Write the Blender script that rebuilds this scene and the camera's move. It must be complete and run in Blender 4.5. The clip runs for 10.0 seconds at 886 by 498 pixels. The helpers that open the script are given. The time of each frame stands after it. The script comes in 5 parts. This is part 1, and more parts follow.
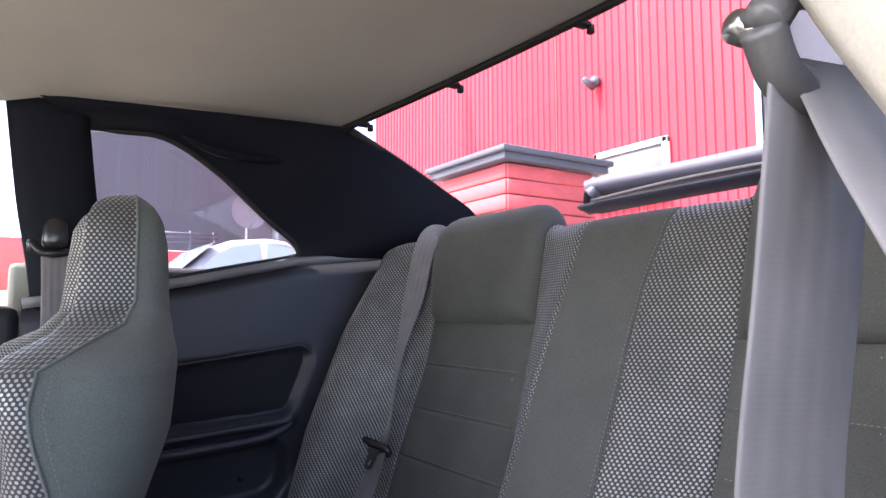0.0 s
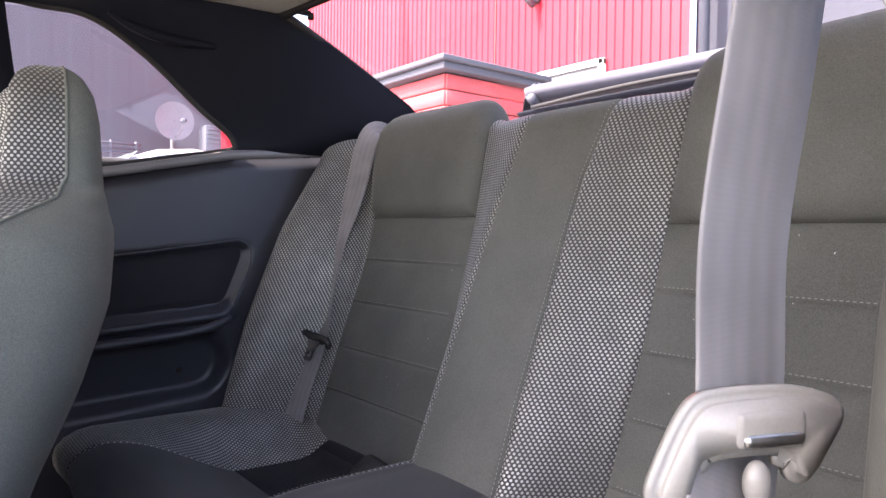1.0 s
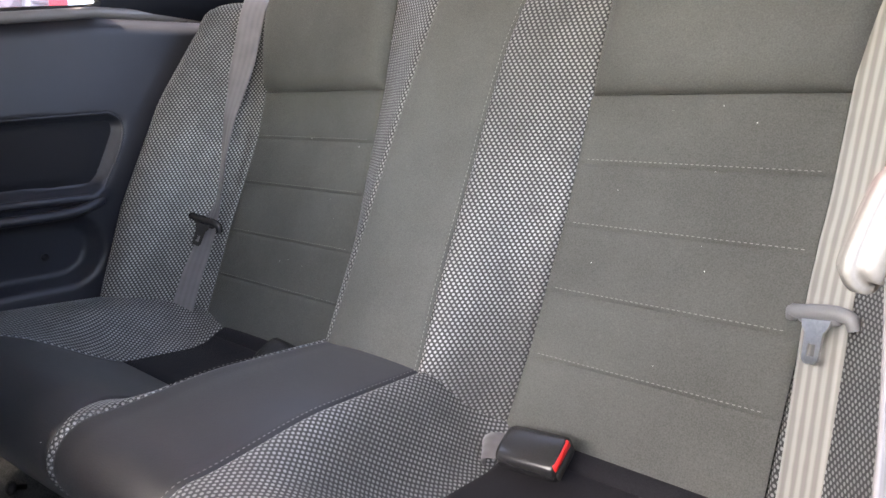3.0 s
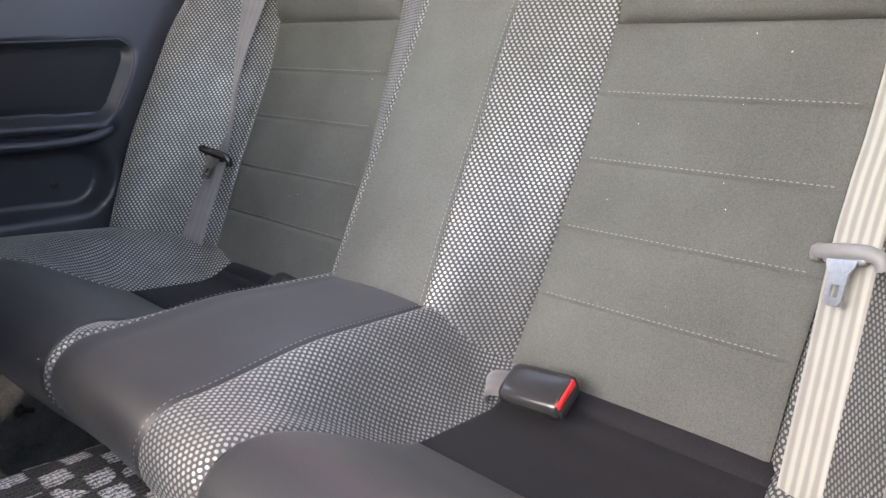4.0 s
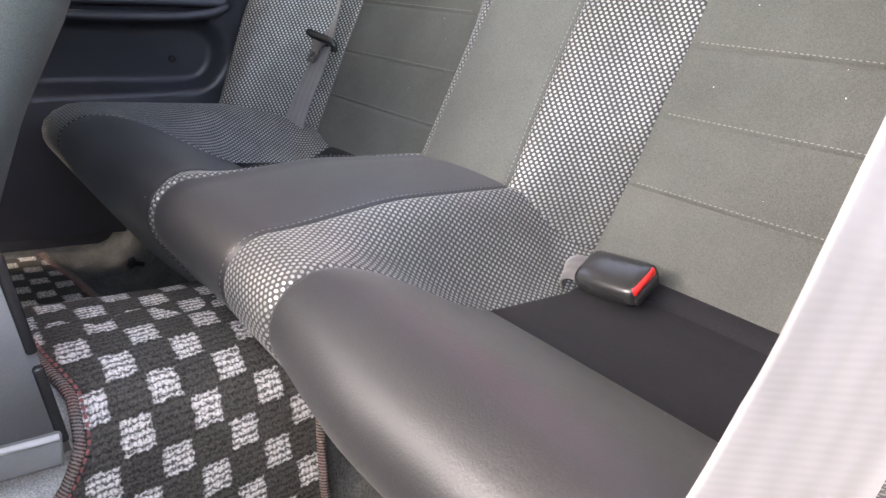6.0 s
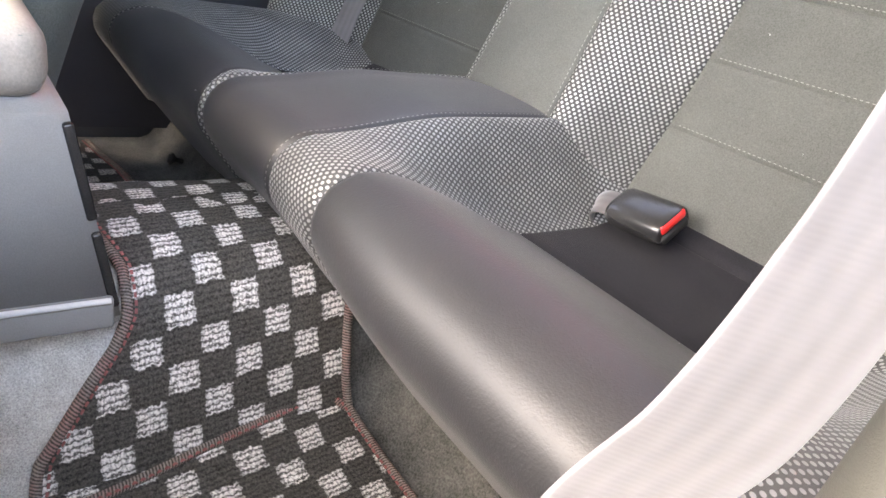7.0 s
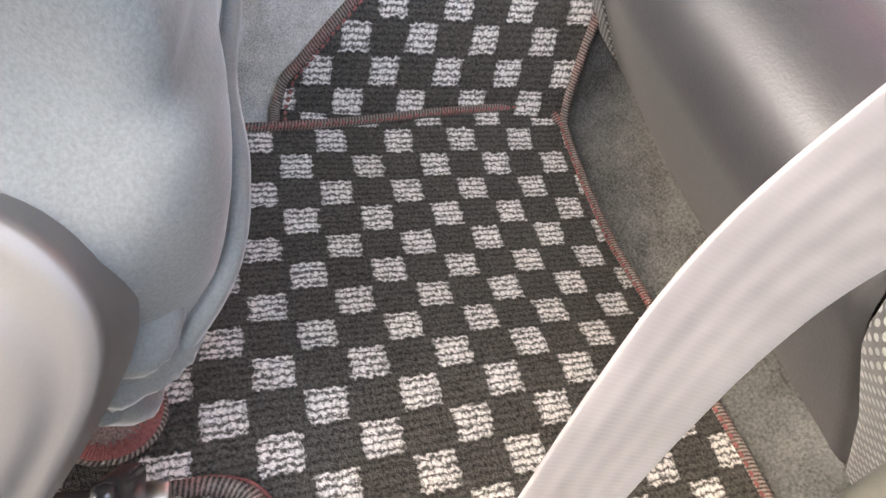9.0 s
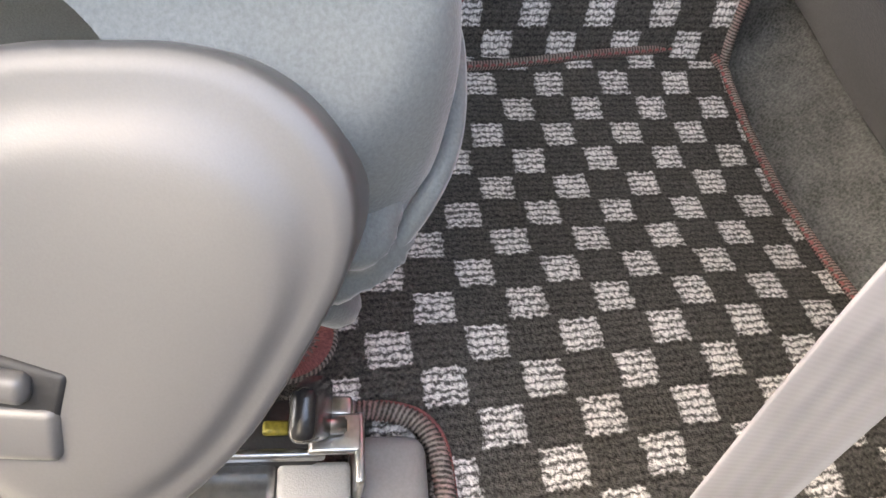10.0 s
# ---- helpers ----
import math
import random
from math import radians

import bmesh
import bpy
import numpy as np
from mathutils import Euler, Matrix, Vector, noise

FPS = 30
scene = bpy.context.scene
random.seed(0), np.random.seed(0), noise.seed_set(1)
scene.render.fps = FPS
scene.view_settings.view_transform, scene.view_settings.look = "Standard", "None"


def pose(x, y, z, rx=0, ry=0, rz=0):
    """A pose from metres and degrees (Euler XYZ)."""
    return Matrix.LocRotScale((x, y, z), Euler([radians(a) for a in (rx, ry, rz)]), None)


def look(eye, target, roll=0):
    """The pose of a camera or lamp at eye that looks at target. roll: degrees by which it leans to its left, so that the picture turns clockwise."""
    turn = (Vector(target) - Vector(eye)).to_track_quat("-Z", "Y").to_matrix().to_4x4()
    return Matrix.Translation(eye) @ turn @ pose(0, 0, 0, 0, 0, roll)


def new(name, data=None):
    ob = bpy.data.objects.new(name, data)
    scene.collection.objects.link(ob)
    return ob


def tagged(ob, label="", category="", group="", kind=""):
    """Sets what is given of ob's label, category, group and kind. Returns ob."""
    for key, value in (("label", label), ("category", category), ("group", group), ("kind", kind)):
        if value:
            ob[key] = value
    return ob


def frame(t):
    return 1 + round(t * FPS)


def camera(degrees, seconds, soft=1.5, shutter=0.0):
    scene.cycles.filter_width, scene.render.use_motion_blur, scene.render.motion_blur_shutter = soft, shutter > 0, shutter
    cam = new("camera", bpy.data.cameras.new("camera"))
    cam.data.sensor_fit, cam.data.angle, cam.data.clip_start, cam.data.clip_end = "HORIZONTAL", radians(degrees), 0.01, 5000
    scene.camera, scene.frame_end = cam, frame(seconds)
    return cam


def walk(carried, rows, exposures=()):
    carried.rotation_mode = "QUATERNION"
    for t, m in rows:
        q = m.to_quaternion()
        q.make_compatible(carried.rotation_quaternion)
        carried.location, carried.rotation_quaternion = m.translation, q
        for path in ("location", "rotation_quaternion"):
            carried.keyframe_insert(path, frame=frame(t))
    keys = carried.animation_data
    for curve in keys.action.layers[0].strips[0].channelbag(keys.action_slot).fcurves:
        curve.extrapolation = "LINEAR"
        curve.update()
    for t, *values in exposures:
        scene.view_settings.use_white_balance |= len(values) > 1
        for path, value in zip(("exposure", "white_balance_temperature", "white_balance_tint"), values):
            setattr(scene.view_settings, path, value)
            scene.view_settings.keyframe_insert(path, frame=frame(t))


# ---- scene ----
cam = camera(66.0, 10.0)
PATH = [
    (0, (0.633, 0.072, 0.616), (-1.039, 1.153, 0.804), -0.1),
    (0.5, (0.636, 0.045, 0.576), (-1.007, 1.182, 0.659), 0.6),
    (1, (0.629, 0.057, 0.57), (-0.935, 1.303, 0.53), 0.8),
    (1.5, (0.625, 0.062, 0.564), (-0.847, 1.413, 0.462), 0.9),
    (2, (0.613, 0.061, 0.549), (-0.777, 1.489, 0.369), 1.1),
    (2.5, (0.574, 0.039, 0.546), (-0.732, 1.535, 0.31), 1.8),
    (2.7, (0.562, 0.026, 0.542), (-0.717, 1.54, 0.273), 1.7),
    (4, (0.556, 0.053, 0.5), (-0.73, 1.52, 0.06), 3.7),
    (4.5, (0.56, 0.058, 0.488), (-0.757, 1.486, 0.013), 4.0),
    (5, (0.565, 0.062, 0.473), (-0.783, 1.447, -0.041), 4.6),
    (5.5, (0.568, 0.06, 0.455), (-0.811, 1.395, -0.111), 5.5),
    (6, (0.581, 0.058, 0.44), (-0.853, 1.294, -0.204), 6.9),
    (6.2, (0.601, 0.063, 0.44), (-0.847, 1.25, -0.263), 7.4),
    (7.5, (0.586, 0.015, 0.416), (-0.757, 1.176, -0.505), 17.5),
    (8, (0.58, 0.012, 0.403), (-0.716, 1.044, -0.717), 21.9),
    (8.5, (0.597, 0.011, 0.373), (-0.65, 0.878, -0.928), 24.2),
    (9, (0.609, 0.012, 0.356), (-0.613, 0.693, -1.074), 23.3),
    (9.5, (0.613, 0.003, 0.341), (-0.593, 0.535, -1.164), 20.6),
    (10, (0.614, -0.016, 0.326), (-0.594, 0.372, -1.22), 16.1),
]
EXPOSURES = [(0.0, 3.75, 7200, 15), (0.5, 4.05, 7500, 16), (1.0, 4.15, 7800, 17), (1.5, 4.25, 7700, 16), (2.5, 4.47, 7900, 13), (4.0, 5.05, 8200, 11), (5.5, 5.15, 8300, 11), (6.0, 5.2, 8400, 11), (7.5, 5.4, 8700, 9), (8.0, 5.4, 8700, 9), (9.0, 5.25, 8500, 8), (9.5, 5.05, 8300, 7), (10.0, 4.95, 8200, 7)]
walk(cam, [(t, look(eye, target, roll)) for t, eye, target, roll in PATH], EXPOSURES)
# ---------------------------------------------------------------- light
world = bpy.data.worlds.new("sky_world")
scene.world = world
world.use_nodes = True
wn, wl = world.node_tree.nodes, world.node_tree.links
wn.clear()
sky = wn.new("ShaderNodeTexSky")
sky.sky_type, sky.sun_disc = "NISHITA", False
sky.sun_elevation, sky.sun_rotation = radians(52), radians(192)
sky.air_density, sky.dust_density, sky.ozone_density = 0.7, 2.5, 0.6
sky_bg = wn.new("ShaderNodeBackground")
sky_bg.inputs["Strength"].default_value = 0.15
sky_out = wn.new("ShaderNodeOutputWorld")
wl.new(sky.outputs[0], sky_bg.inputs[0])
wl.new(sky_bg.outputs[0], sky_out.inputs[0])
sun_data = bpy.data.lights.new("sun", "SUN")
sun_data.energy, sun_data.angle, sun_data.color = 1.6, radians(0.6), (1.0, 0.95, 0.88)
sun = new("sun", sun_data)
sun.matrix_world = look((0, 0, 30), (1.2, 5.5, 30 - 7.2))


# ---------------------------------------------------------------- materials
def mat(name, color, rough=0.7, metal=0.0, spec=0.5):
    m = bpy.data.materials.new(name)
    m.use_nodes = True
    b = m.node_tree.nodes["Principled BSDF"]
    b.inputs["Base Color"].default_value = (*color, 1)
    b.inputs["Roughness"].default_value = rough
    b.inputs["Metallic"].default_value = metal
    b.inputs["Specular IOR Level"].default_value = spec
    return m


def nodes_of(m):
    return m.node_tree.nodes, m.node_tree.links, m.node_tree.nodes["Principled BSDF"]


def add_math(n, l, op, a, b=None, c=None):
    q = n.new("ShaderNodeMath")
    q.operation = op
    for i, v in enumerate((a, b, c)):
        if v is None:
            continue
        if isinstance(v, (int, float)):
            q.inputs[i].default_value = v
        else:
            l.new(v, q.inputs[i])
    return q.outputs[0]


def mixed(n, l, fac, a, b):
    q = n.new("ShaderNodeMix")
    q.data_type = "RGBA"
    for sock, v in ((q.inputs[0], fac), (q.inputs[6], a), (q.inputs[7], b)):
        if isinstance(v, (int, float)):
            sock.default_value = v
        elif isinstance(v, tuple):
            sock.default_value = (*v, 1)
        else:
            l.new(v, sock)
    return q.outputs[2]


def noise_tex(n, l, vec, scale, detail=3.0, rough=0.55):
    q = n.new("ShaderNodeTexNoise")
    q.inputs["Scale"].default_value, q.inputs["Detail"].default_value = scale, detail
    q.inputs["Roughness"].default_value = rough
    l.new(vec, q.inputs["Vector"])
    return q.outputs["Fac"]


def ramp(n, l, fac, lo, hi):
    q = n.new("ShaderNodeMapRange")
    q.inputs["From Min"].default_value, q.inputs["From Max"].default_value = lo, hi
    l.new(fac, q.inputs["Value"])
    return q.outputs[0]


def bumped(n, l, b, height, strength, dist):
    q = n.new("ShaderNodeBump")
    q.inputs["Strength"].default_value, q.inputs["Distance"].default_value = strength, dist
    l.new(height, q.inputs["Height"])
    l.new(q.outputs[0], b.inputs["Normal"])


def textured(name, color, rough=0.7, fine=900.0, coarse=9.0, amount=0.25, bump=0.25, dist=0.0006, metal=0.0, spec=0.5, sheen=0.0, dark=None):
    """A surface with fine grain, soft large patches and a slight relief."""
    m = mat(name, color, rough, metal, spec)
    n, l, b = nodes_of(m)
    co = n.new("ShaderNodeTexCoord").outputs["Object"]
    f = noise_tex(n, l, co, fine, 2.0)
    g = noise_tex(n, l, co, coarse, 4.0)
    both = add_math(n, l, "ADD", add_math(n, l, "MULTIPLY", f, 0.55), add_math(n, l, "MULTIPLY", g, 0.45))
    lo = dark or tuple(c * (1 - amount) for c in color)
    hi = tuple(min(1, c * (1 + amount)) for c in color)
    l.new(mixed(n, l, ramp(n, l, both, 0.3, 0.7), lo, hi), b.inputs["Base Color"])
    l.new(add_math(n, l, "ADD", add_math(n, l, "MULTIPLY", g, 0.2), rough - 0.1), b.inputs["Roughness"])
    bumped(n, l, b, f, bump, dist)
    if sheen:
        b.inputs["Sheen Weight"].default_value, b.inputs["Sheen Roughness"].default_value = sheen, 0.4
    return m


def uv_split(n, l):
    s = n.new("ShaderNodeSeparateXYZ")
    l.new(n.new("ShaderNodeUVMap").outputs[0], s.inputs[0])
    return s.outputs[0], s.outputs[1]


def dot_field(n, l, u, v, a, b):
    """Distance, in units of a, to the nearest point of a staggered lattice a by b."""
    def one(shift):
        x = add_math(n, l, "SUBTRACT", add_math(n, l, "FRACT", add_math(n, l, "ADD", add_math(n, l, "DIVIDE", u, a), shift)), 0.5)
        y = add_math(n, l, "MULTIPLY", add_math(n, l, "SUBTRACT", add_math(n, l, "FRACT", add_math(n, l, "ADD", add_math(n, l, "DIVIDE", v, b), shift)), 0.5), b / a)
        return add_math(n, l, "SQRT", add_math(n, l, "ADD", add_math(n, l, "MULTIPLY", x, x), add_math(n, l, "MULTIPLY", y, y)))
    return add_math(n, l, "MINIMUM", one(0.0), one(0.5))


def mesh_cloth(name):
    """Black spacer mesh with staggered silvery oval dots."""
    m = mat(name, (0.03, 0.032, 0.034), 0.62, spec=0.2)
    n, l, b = nodes_of(m)
    u, v = uv_split(n, l)
    d = dot_field(n, l, u, v, 0.0062, 0.0083)
    dot = ramp(n, l, d, 0.295, 0.225)
    co = n.new("ShaderNodeTexCoord").outputs["Object"]
    wear = noise_tex(n, l, co, 35.0, 3.0)
    grain = noise_tex(n, l, co, 1500.0, 1.0)
    lit = mixed(n, l, ramp(n, l, wear, 0.3, 0.75), (0.26, 0.262, 0.252), (0.41, 0.413, 0.397))
    base = mixed(n, l, grain, (0.030, 0.030, 0.031), (0.066, 0.066, 0.066))
    l.new(mixed(n, l, dot, base, lit), b.inputs["Base Color"])
    l.new(add_math(n, l, "SUBTRACT", 0.68, add_math(n, l, "MULTIPLY", dot, 0.28)), b.inputs["Roughness"])
    l.new(add_math(n, l, "MULTIPLY", dot, 0.62), b.inputs["Metallic"])
    bumped(n, l, b, add_math(n, l, "ADD", dot, add_math(n, l, "MULTIPLY", grain, 0.3)), 0.6, 0.0008)
    b.inputs["Sheen Weight"].default_value = 0.15
    return m


def woven(name, color, rough=0.85, pitch=0.0011, sheen=0.35, amount=0.3):
    """Flat woven seat cloth: a fine two-way weave, lint-like flecks and soft patches."""
    m = mat(name, color, rough, spec=0.12)
    n, l, b = nodes_of(m)
    u, v = uv_split(n, l)
    w1 = add_math(n, l, "SINE", add_math(n, l, "MULTIPLY", u, 6.2832 / pitch))
    w2 = add_math(n, l, "SINE", add_math(n, l, "MULTIPLY", v, 6.2832 / pitch))
    weave = add_math(n, l, "MULTIPLY", w1, w2)
    co = n.new("ShaderNodeTexCoord").outputs["Object"]
    g = noise_tex(n, l, co, 7.0, 4.0)
    f = noise_tex(n, l, co, 700.0, 2.0)
    both = add_math(n, l, "ADD", add_math(n, l, "MULTIPLY", f, 0.6), add_math(n, l, "MULTIPLY", g, 0.4))
    lo, hi = tuple(c * (1 - amount) for c in color), tuple(c * (1 + amount) for c in color)
    l.new(mixed(n, l, ramp(n, l, both, 0.32, 0.68), lo, hi), b.inputs["Base Color"])
    bumped(n, l, b, add_math(n, l, "ADD", add_math(n, l, "MULTIPLY", weave, 0.5), f), 0.35, 0.0005)
    b.inputs["Sheen Weight"].default_value, b.inputs["Sheen Roughness"].default_value = sheen, 0.35
    return m


def grained(name, color):
    """Close, slightly lustrous knit over foam: pinpoint grain, faint rubbed patches."""
    m = mat(name, color, 0.5, spec=0.62)
    n, l, b = nodes_of(m)
    co = n.new("ShaderNodeTexCoord").outputs["Object"]
    f = noise_tex(n, l, co, 620.0, 2.0, 0.6)
    e = noise_tex(n, l, co, 240.0, 2.0)
    g = noise_tex(n, l, co, 8.0, 4.0)
    both = add_math(n, l, "ADD", add_math(n, l, "MULTIPLY", f, 0.65), add_math(n, l, "MULTIPLY", g, 0.35))
    l.new(mixed(n, l, ramp(n, l, both, 0.3, 0.7), tuple(c * 0.6 for c in color), tuple(c * 1.5 for c in color)), b.inputs["Base Color"])
    l.new(add_math(n, l, "ADD", add_math(n, l, "MULTIPLY", f, 0.24), 0.37), b.inputs["Roughness"])
    bumped(n, l, b, add_math(n, l, "ADD", f, add_math(n, l, "MULTIPLY", e, 0.3)), 0.35, 0.0006)
    b.inputs["Sheen Weight"].default_value = 0.07
    return m


def check_pile(name, square=0.0272):
    """Cut-pile mat in black and grey-white checks, the light squares looped and flecked."""
    m = mat(name, (0.03, 0.03, 0.03), 0.95, spec=0.2)
    n, l, b = nodes_of(m)
    u, v = uv_split(n, l)
    co = n.new("ShaderNodeTexCoord").outputs["Object"]
    wob = add_math(n, l, "MULTIPLY", add_math(n, l, "SUBTRACT", noise_tex(n, l, co, 240.0, 3.0), 0.5), 0.009)
    wob2 = add_math(n, l, "MULTIPLY", add_math(n, l, "SUBTRACT", noise_tex(n, l, co, 211.0, 3.0), 0.5), 0.009)
    uu, vv = add_math(n, l, "ADD", u, wob), add_math(n, l, "ADD", v, wob2)
    su = add_math(n, l, "FLOOR", add_math(n, l, "DIVIDE", uu, square))
    sv = add_math(n, l, "FLOOR", add_math(n, l, "DIVIDE", vv, square))
    chk = add_math(n, l, "PINGPONG", add_math(n, l, "ADD", su, sv), 1.0)
    # the dark pile leans over the edges of the light squares
    for w in (uu, vv):
        edge_d = add_math(n, l, "PINGPONG", add_math(n, l, "DIVIDE", w, square), 0.5)
        chk = add_math(n, l, "MULTIPLY", chk, ramp(n, l, edge_d, 0.06, 0.12))
    # looped ribs of the light squares
    rib = add_math(n, l, "ABSOLUTE", add_math(n, l, "SINE", add_math(n, l, "MULTIPLY", uu, 3.1416 / (square / 5))))
    rib2 = add_math(n, l, "ABSOLUTE", add_math(n, l, "SINE", add_math(n, l, "MULTIPLY", vv, 3.1416 / (square / 7))))
    loops = add_math(n, l, "MULTIPLY", add_math(n, l, "ADD", rib, 0.10), add_math(n, l, "ADD", add_math(n, l, "MULTIPLY", rib2, 0.6), 0.75))
    fleck = noise_tex(n, l, co, 520.0, 2.0, 0.7)
    fleck2 = noise_tex(n, l, co, 900.0, 1.0)
    light = mixed(n, l, ramp(n, l, add_math(n, l, "ADD", add_math(n, l, "MULTIPLY", loops, 0.42), add_math(n, l, "MULTIPLY", fleck, 0.75)), 0.50, 0.95), (0.10, 0.095, 0.09), (0.85, 0.815, 0.79))
    pile = mixed(n, l, ramp(n, l, add_math(n, l, "ADD", add_math(n, l, "MULTIPLY", fleck, 0.8), add_math(n, l, "MULTIPLY", rib, 0.16)), 0.3, 0.85), (0.020, 0.0188, 0.017), (0.160, 0.150, 0.138))
    l.new(mixed(n, l, chk, pile, light), b.inputs["Base Color"])
    h = add_math(n, l, "ADD", add_math(n, l, "MULTIPLY", fleck, 0.9), add_math(n, l, "ADD", add_math(n, l, "MULTIPLY", loops, 0.3), add_math(n, l, "MULTIPLY", fleck2, 0.5)))
    bumped(n, l, b, h, 0.8, 0.0025)
    return m


def corded(name):
    """Overlocked edge cord: slanting threads in grey, brown and a little faded pink."""
    m = mat(name, (0.2, 0.17, 0.155), 0.9, spec=0.15)
    n, l, b = nodes_of(m)
    u, v = uv_split(n, l)
    co = n.new("ShaderNodeTexCoord").outputs["Object"]
    f = noise_tex(n, l, co, 700.0, 2.0)
    g = noise_tex(n, l, co, 45.0, 3.0)
    slant = add_math(n, l, "ADD", add_math(n, l, "MULTIPLY", v, 6.2832 / 0.0026), add_math(n, l, "MULTIPLY", u, 6.2832 / 0.012))
    wave = add_math(n, l, "ADD", add_math(n, l, "MULTIPLY", add_math(n, l, "SINE", slant), 0.30), f)
    yarn = mixed(n, l, ramp(n, l, g, 0.42, 0.62), (0.30, 0.265, 0.24), (0.36, 0.215, 0.20))
    l.new(mixed(n, l, ramp(n, l, wave, 0.2, 0.8), (0.06, 0.052, 0.047), yarn), b.inputs["Base Color"])
    bumped(n, l, b, wave, 0.8, 0.0012)
    return m


def webbing(name, color, stripe=0.10):
    """Seat-belt webbing: lengthwise ribs and a fine cross weave."""
    m = mat(name, color, 0.6)
    n, l, b = nodes_of(m)
    u, v = uv_split(n, l)
    rib = add_math(n, l, "SINE", add_math(n, l, "MULTIPLY", u, 6.2832 / 0.0094))
    wv = add_math(n, l, "SINE", add_math(n, l, "MULTIPLY", v, 6.2832 / 0.0016))
    co = n.new("ShaderNodeTexCoord").outputs["Object"]
    g = noise_tex(n, l, co, 30.0, 3.0)
    fac = add_math(n, l, "ADD", add_math(n, l, "MULTIPLY", rib, stripe), add_math(n, l, "ADD", add_math(n, l, "MULTIPLY", wv, 0.012), g))
    l.new(mixed(n, l, ramp(n, l, fac, 0.2, 0.9), tuple(c * 0.72 for c in color), tuple(c * 1.15 for c in color)), b.inputs["Base Color"])
    bumped(n, l, b, add_math(n, l, "ADD", rib, add_math(n, l, "MULTIPLY", wv, 0.06)), 0.3, 0.0005)
    b.inputs["Sheen Weight"].default_value = 0.3
    return m


def glass(name, tint=(1, 1, 1), alpha=0.12):
    """Thin window glass: clear view with a mirror-like gloss."""
    m = bpy.data.materials.new(name)
    m.use_nodes = True
    n, l = m.node_tree.nodes, m.node_tree.links
    n.clear()
    tr, gl, mx, fr, out = (n.new("ShaderNode" + k) for k in ("BsdfTransparent", "BsdfGlossy", "MixShader", "Fresnel", "OutputMaterial"))
    tr.inputs[0].default_value = (*tint, 1)
    gl.inputs["Roughness"].default_value = 0.02
    fr.inputs["IOR"].default_value = 1.45
    l.new(fr.outputs[0], mx.inputs[0]), l.new(tr.outputs[0], mx.inputs[1]), l.new(gl.outputs[0], mx.inputs[2])
    l.new(mx.outputs[0], out.inputs[0])
    return m


M_CLOTH = woven("seat_cloth", (0.094, 0.0965, 0.090), sheen=0.15)
M_BUCKET = woven("bucket_cloth", (0.13, 0.142, 0.132), sheen=0.1)
M_ROLL = grained("cushion_cloth", (0.0155, 0.0153, 0.0175))
M_DARK = woven("insert_cloth", (0.017, 0.0165, 0.0195), sheen=0.03)
M_MESH = mesh_cloth("dotted_mesh_cloth")
M_THREAD = textured("thread", (0.20, 0.20, 0.19), 0.7)
M_TRIM = textured("trim_plastic", (0.045, 0.048, 0.056), 0.5, fine=1400, amount=0.2, bump=0.3, dist=0.0004)
M_TRIM_SOFT = textured("trim_vinyl", (0.028, 0.029, 0.037), 0.40, fine=1100, amount=0.2, bump=0.3, dist=0.0005)
# far window ledge is painted paler than other trim for its highlight
M_LEDGE_LIT = textured("lit_ledge_plastic", (0.17, 0.165, 0.175), 0.30, fine=1400, amount=0.15, bump=0.1, dist=0.0003)
M_INSERT = textured("trim_cloth", (0.010, 0.010, 0.014), 0.9, fine=1200, amount=0.3, bump=0.4)
M_PILLAR = textured("pillar_trim", (0.008, 0.010, 0.017), 0.8, fine=1300, amount=0.2, spec=0.2)
M_LINER = textured("headliner_cloth", (0.54, 0.51, 0.44), 0.95, fine=800, coarse=5, amount=0.12, bump=0.3)
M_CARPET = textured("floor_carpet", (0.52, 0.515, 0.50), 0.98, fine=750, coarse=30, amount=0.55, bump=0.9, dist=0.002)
M_CARPET_SHADE = textured("shaded_carpet", (0.085, 0.087, 0.085), 0.98, fine=480, coarse=30, amount=0.8, bump=0.9, dist=0.002)
M_CHECK = check_pile("checked_pile")
M_BIND = corded("mat_binding")
M_BINDRED = textured("red_thread", (0.27, 0.095, 0.09), 0.85, fine=500, amount=0.5, bump=0.6, dist=0.001)
M_BELT = webbing("belt_webbing", (0.165, 0.156, 0.160))
M_BELT_FAR = webbing("belt_webbing_dark", (0.17, 0.160, 0.164))
M_STRAP = webbing("stalk_webbing", (0.085, 0.078, 0.080))
M_BUCKLE = textured("buckle_plastic", (0.022, 0.022, 0.023), 0.20, fine=900, amount=0.3, bump=0.12)
M_RED = mat("red_button", (0.75, 0.03, 0.03), 0.35)
M_STEEL = textured("bare_steel", (0.45, 0.45, 0.44), 0.32, metal=1.0, fine=300, amount=0.2, bump=0.1)
M_GREYPL = textured("grey_plastic", (0.088, 0.086, 0.086), 0.36, fine=1500, coarse=6, amount=0.06, bump=0.10, dist=0.0002)
M_SEATBACK = textured("seat_back_cloth", (0.14, 0.154, 0.155), 0.9, fine=900, coarse=22, amount=0.22, bump=0.35, sheen=0.4)
M_CONSOLE = textured("console_plastic", (0.27, 0.27, 0.27), 0.45, fine=1300, coarse=12, amount=0.15, bump=0.3, dist=0.0004)
M_LEATHER = textured("console_leather", (0.30, 0.27, 0.24), 0.5, fine=500, amount=0.2, bump=0.4)
M_COVER = textured("olive_grey_plastic", (0.068, 0.066, 0.057), 0.55, fine=1300, coarse=12, amount=0.12, bump=0.3, dist=0.0004)
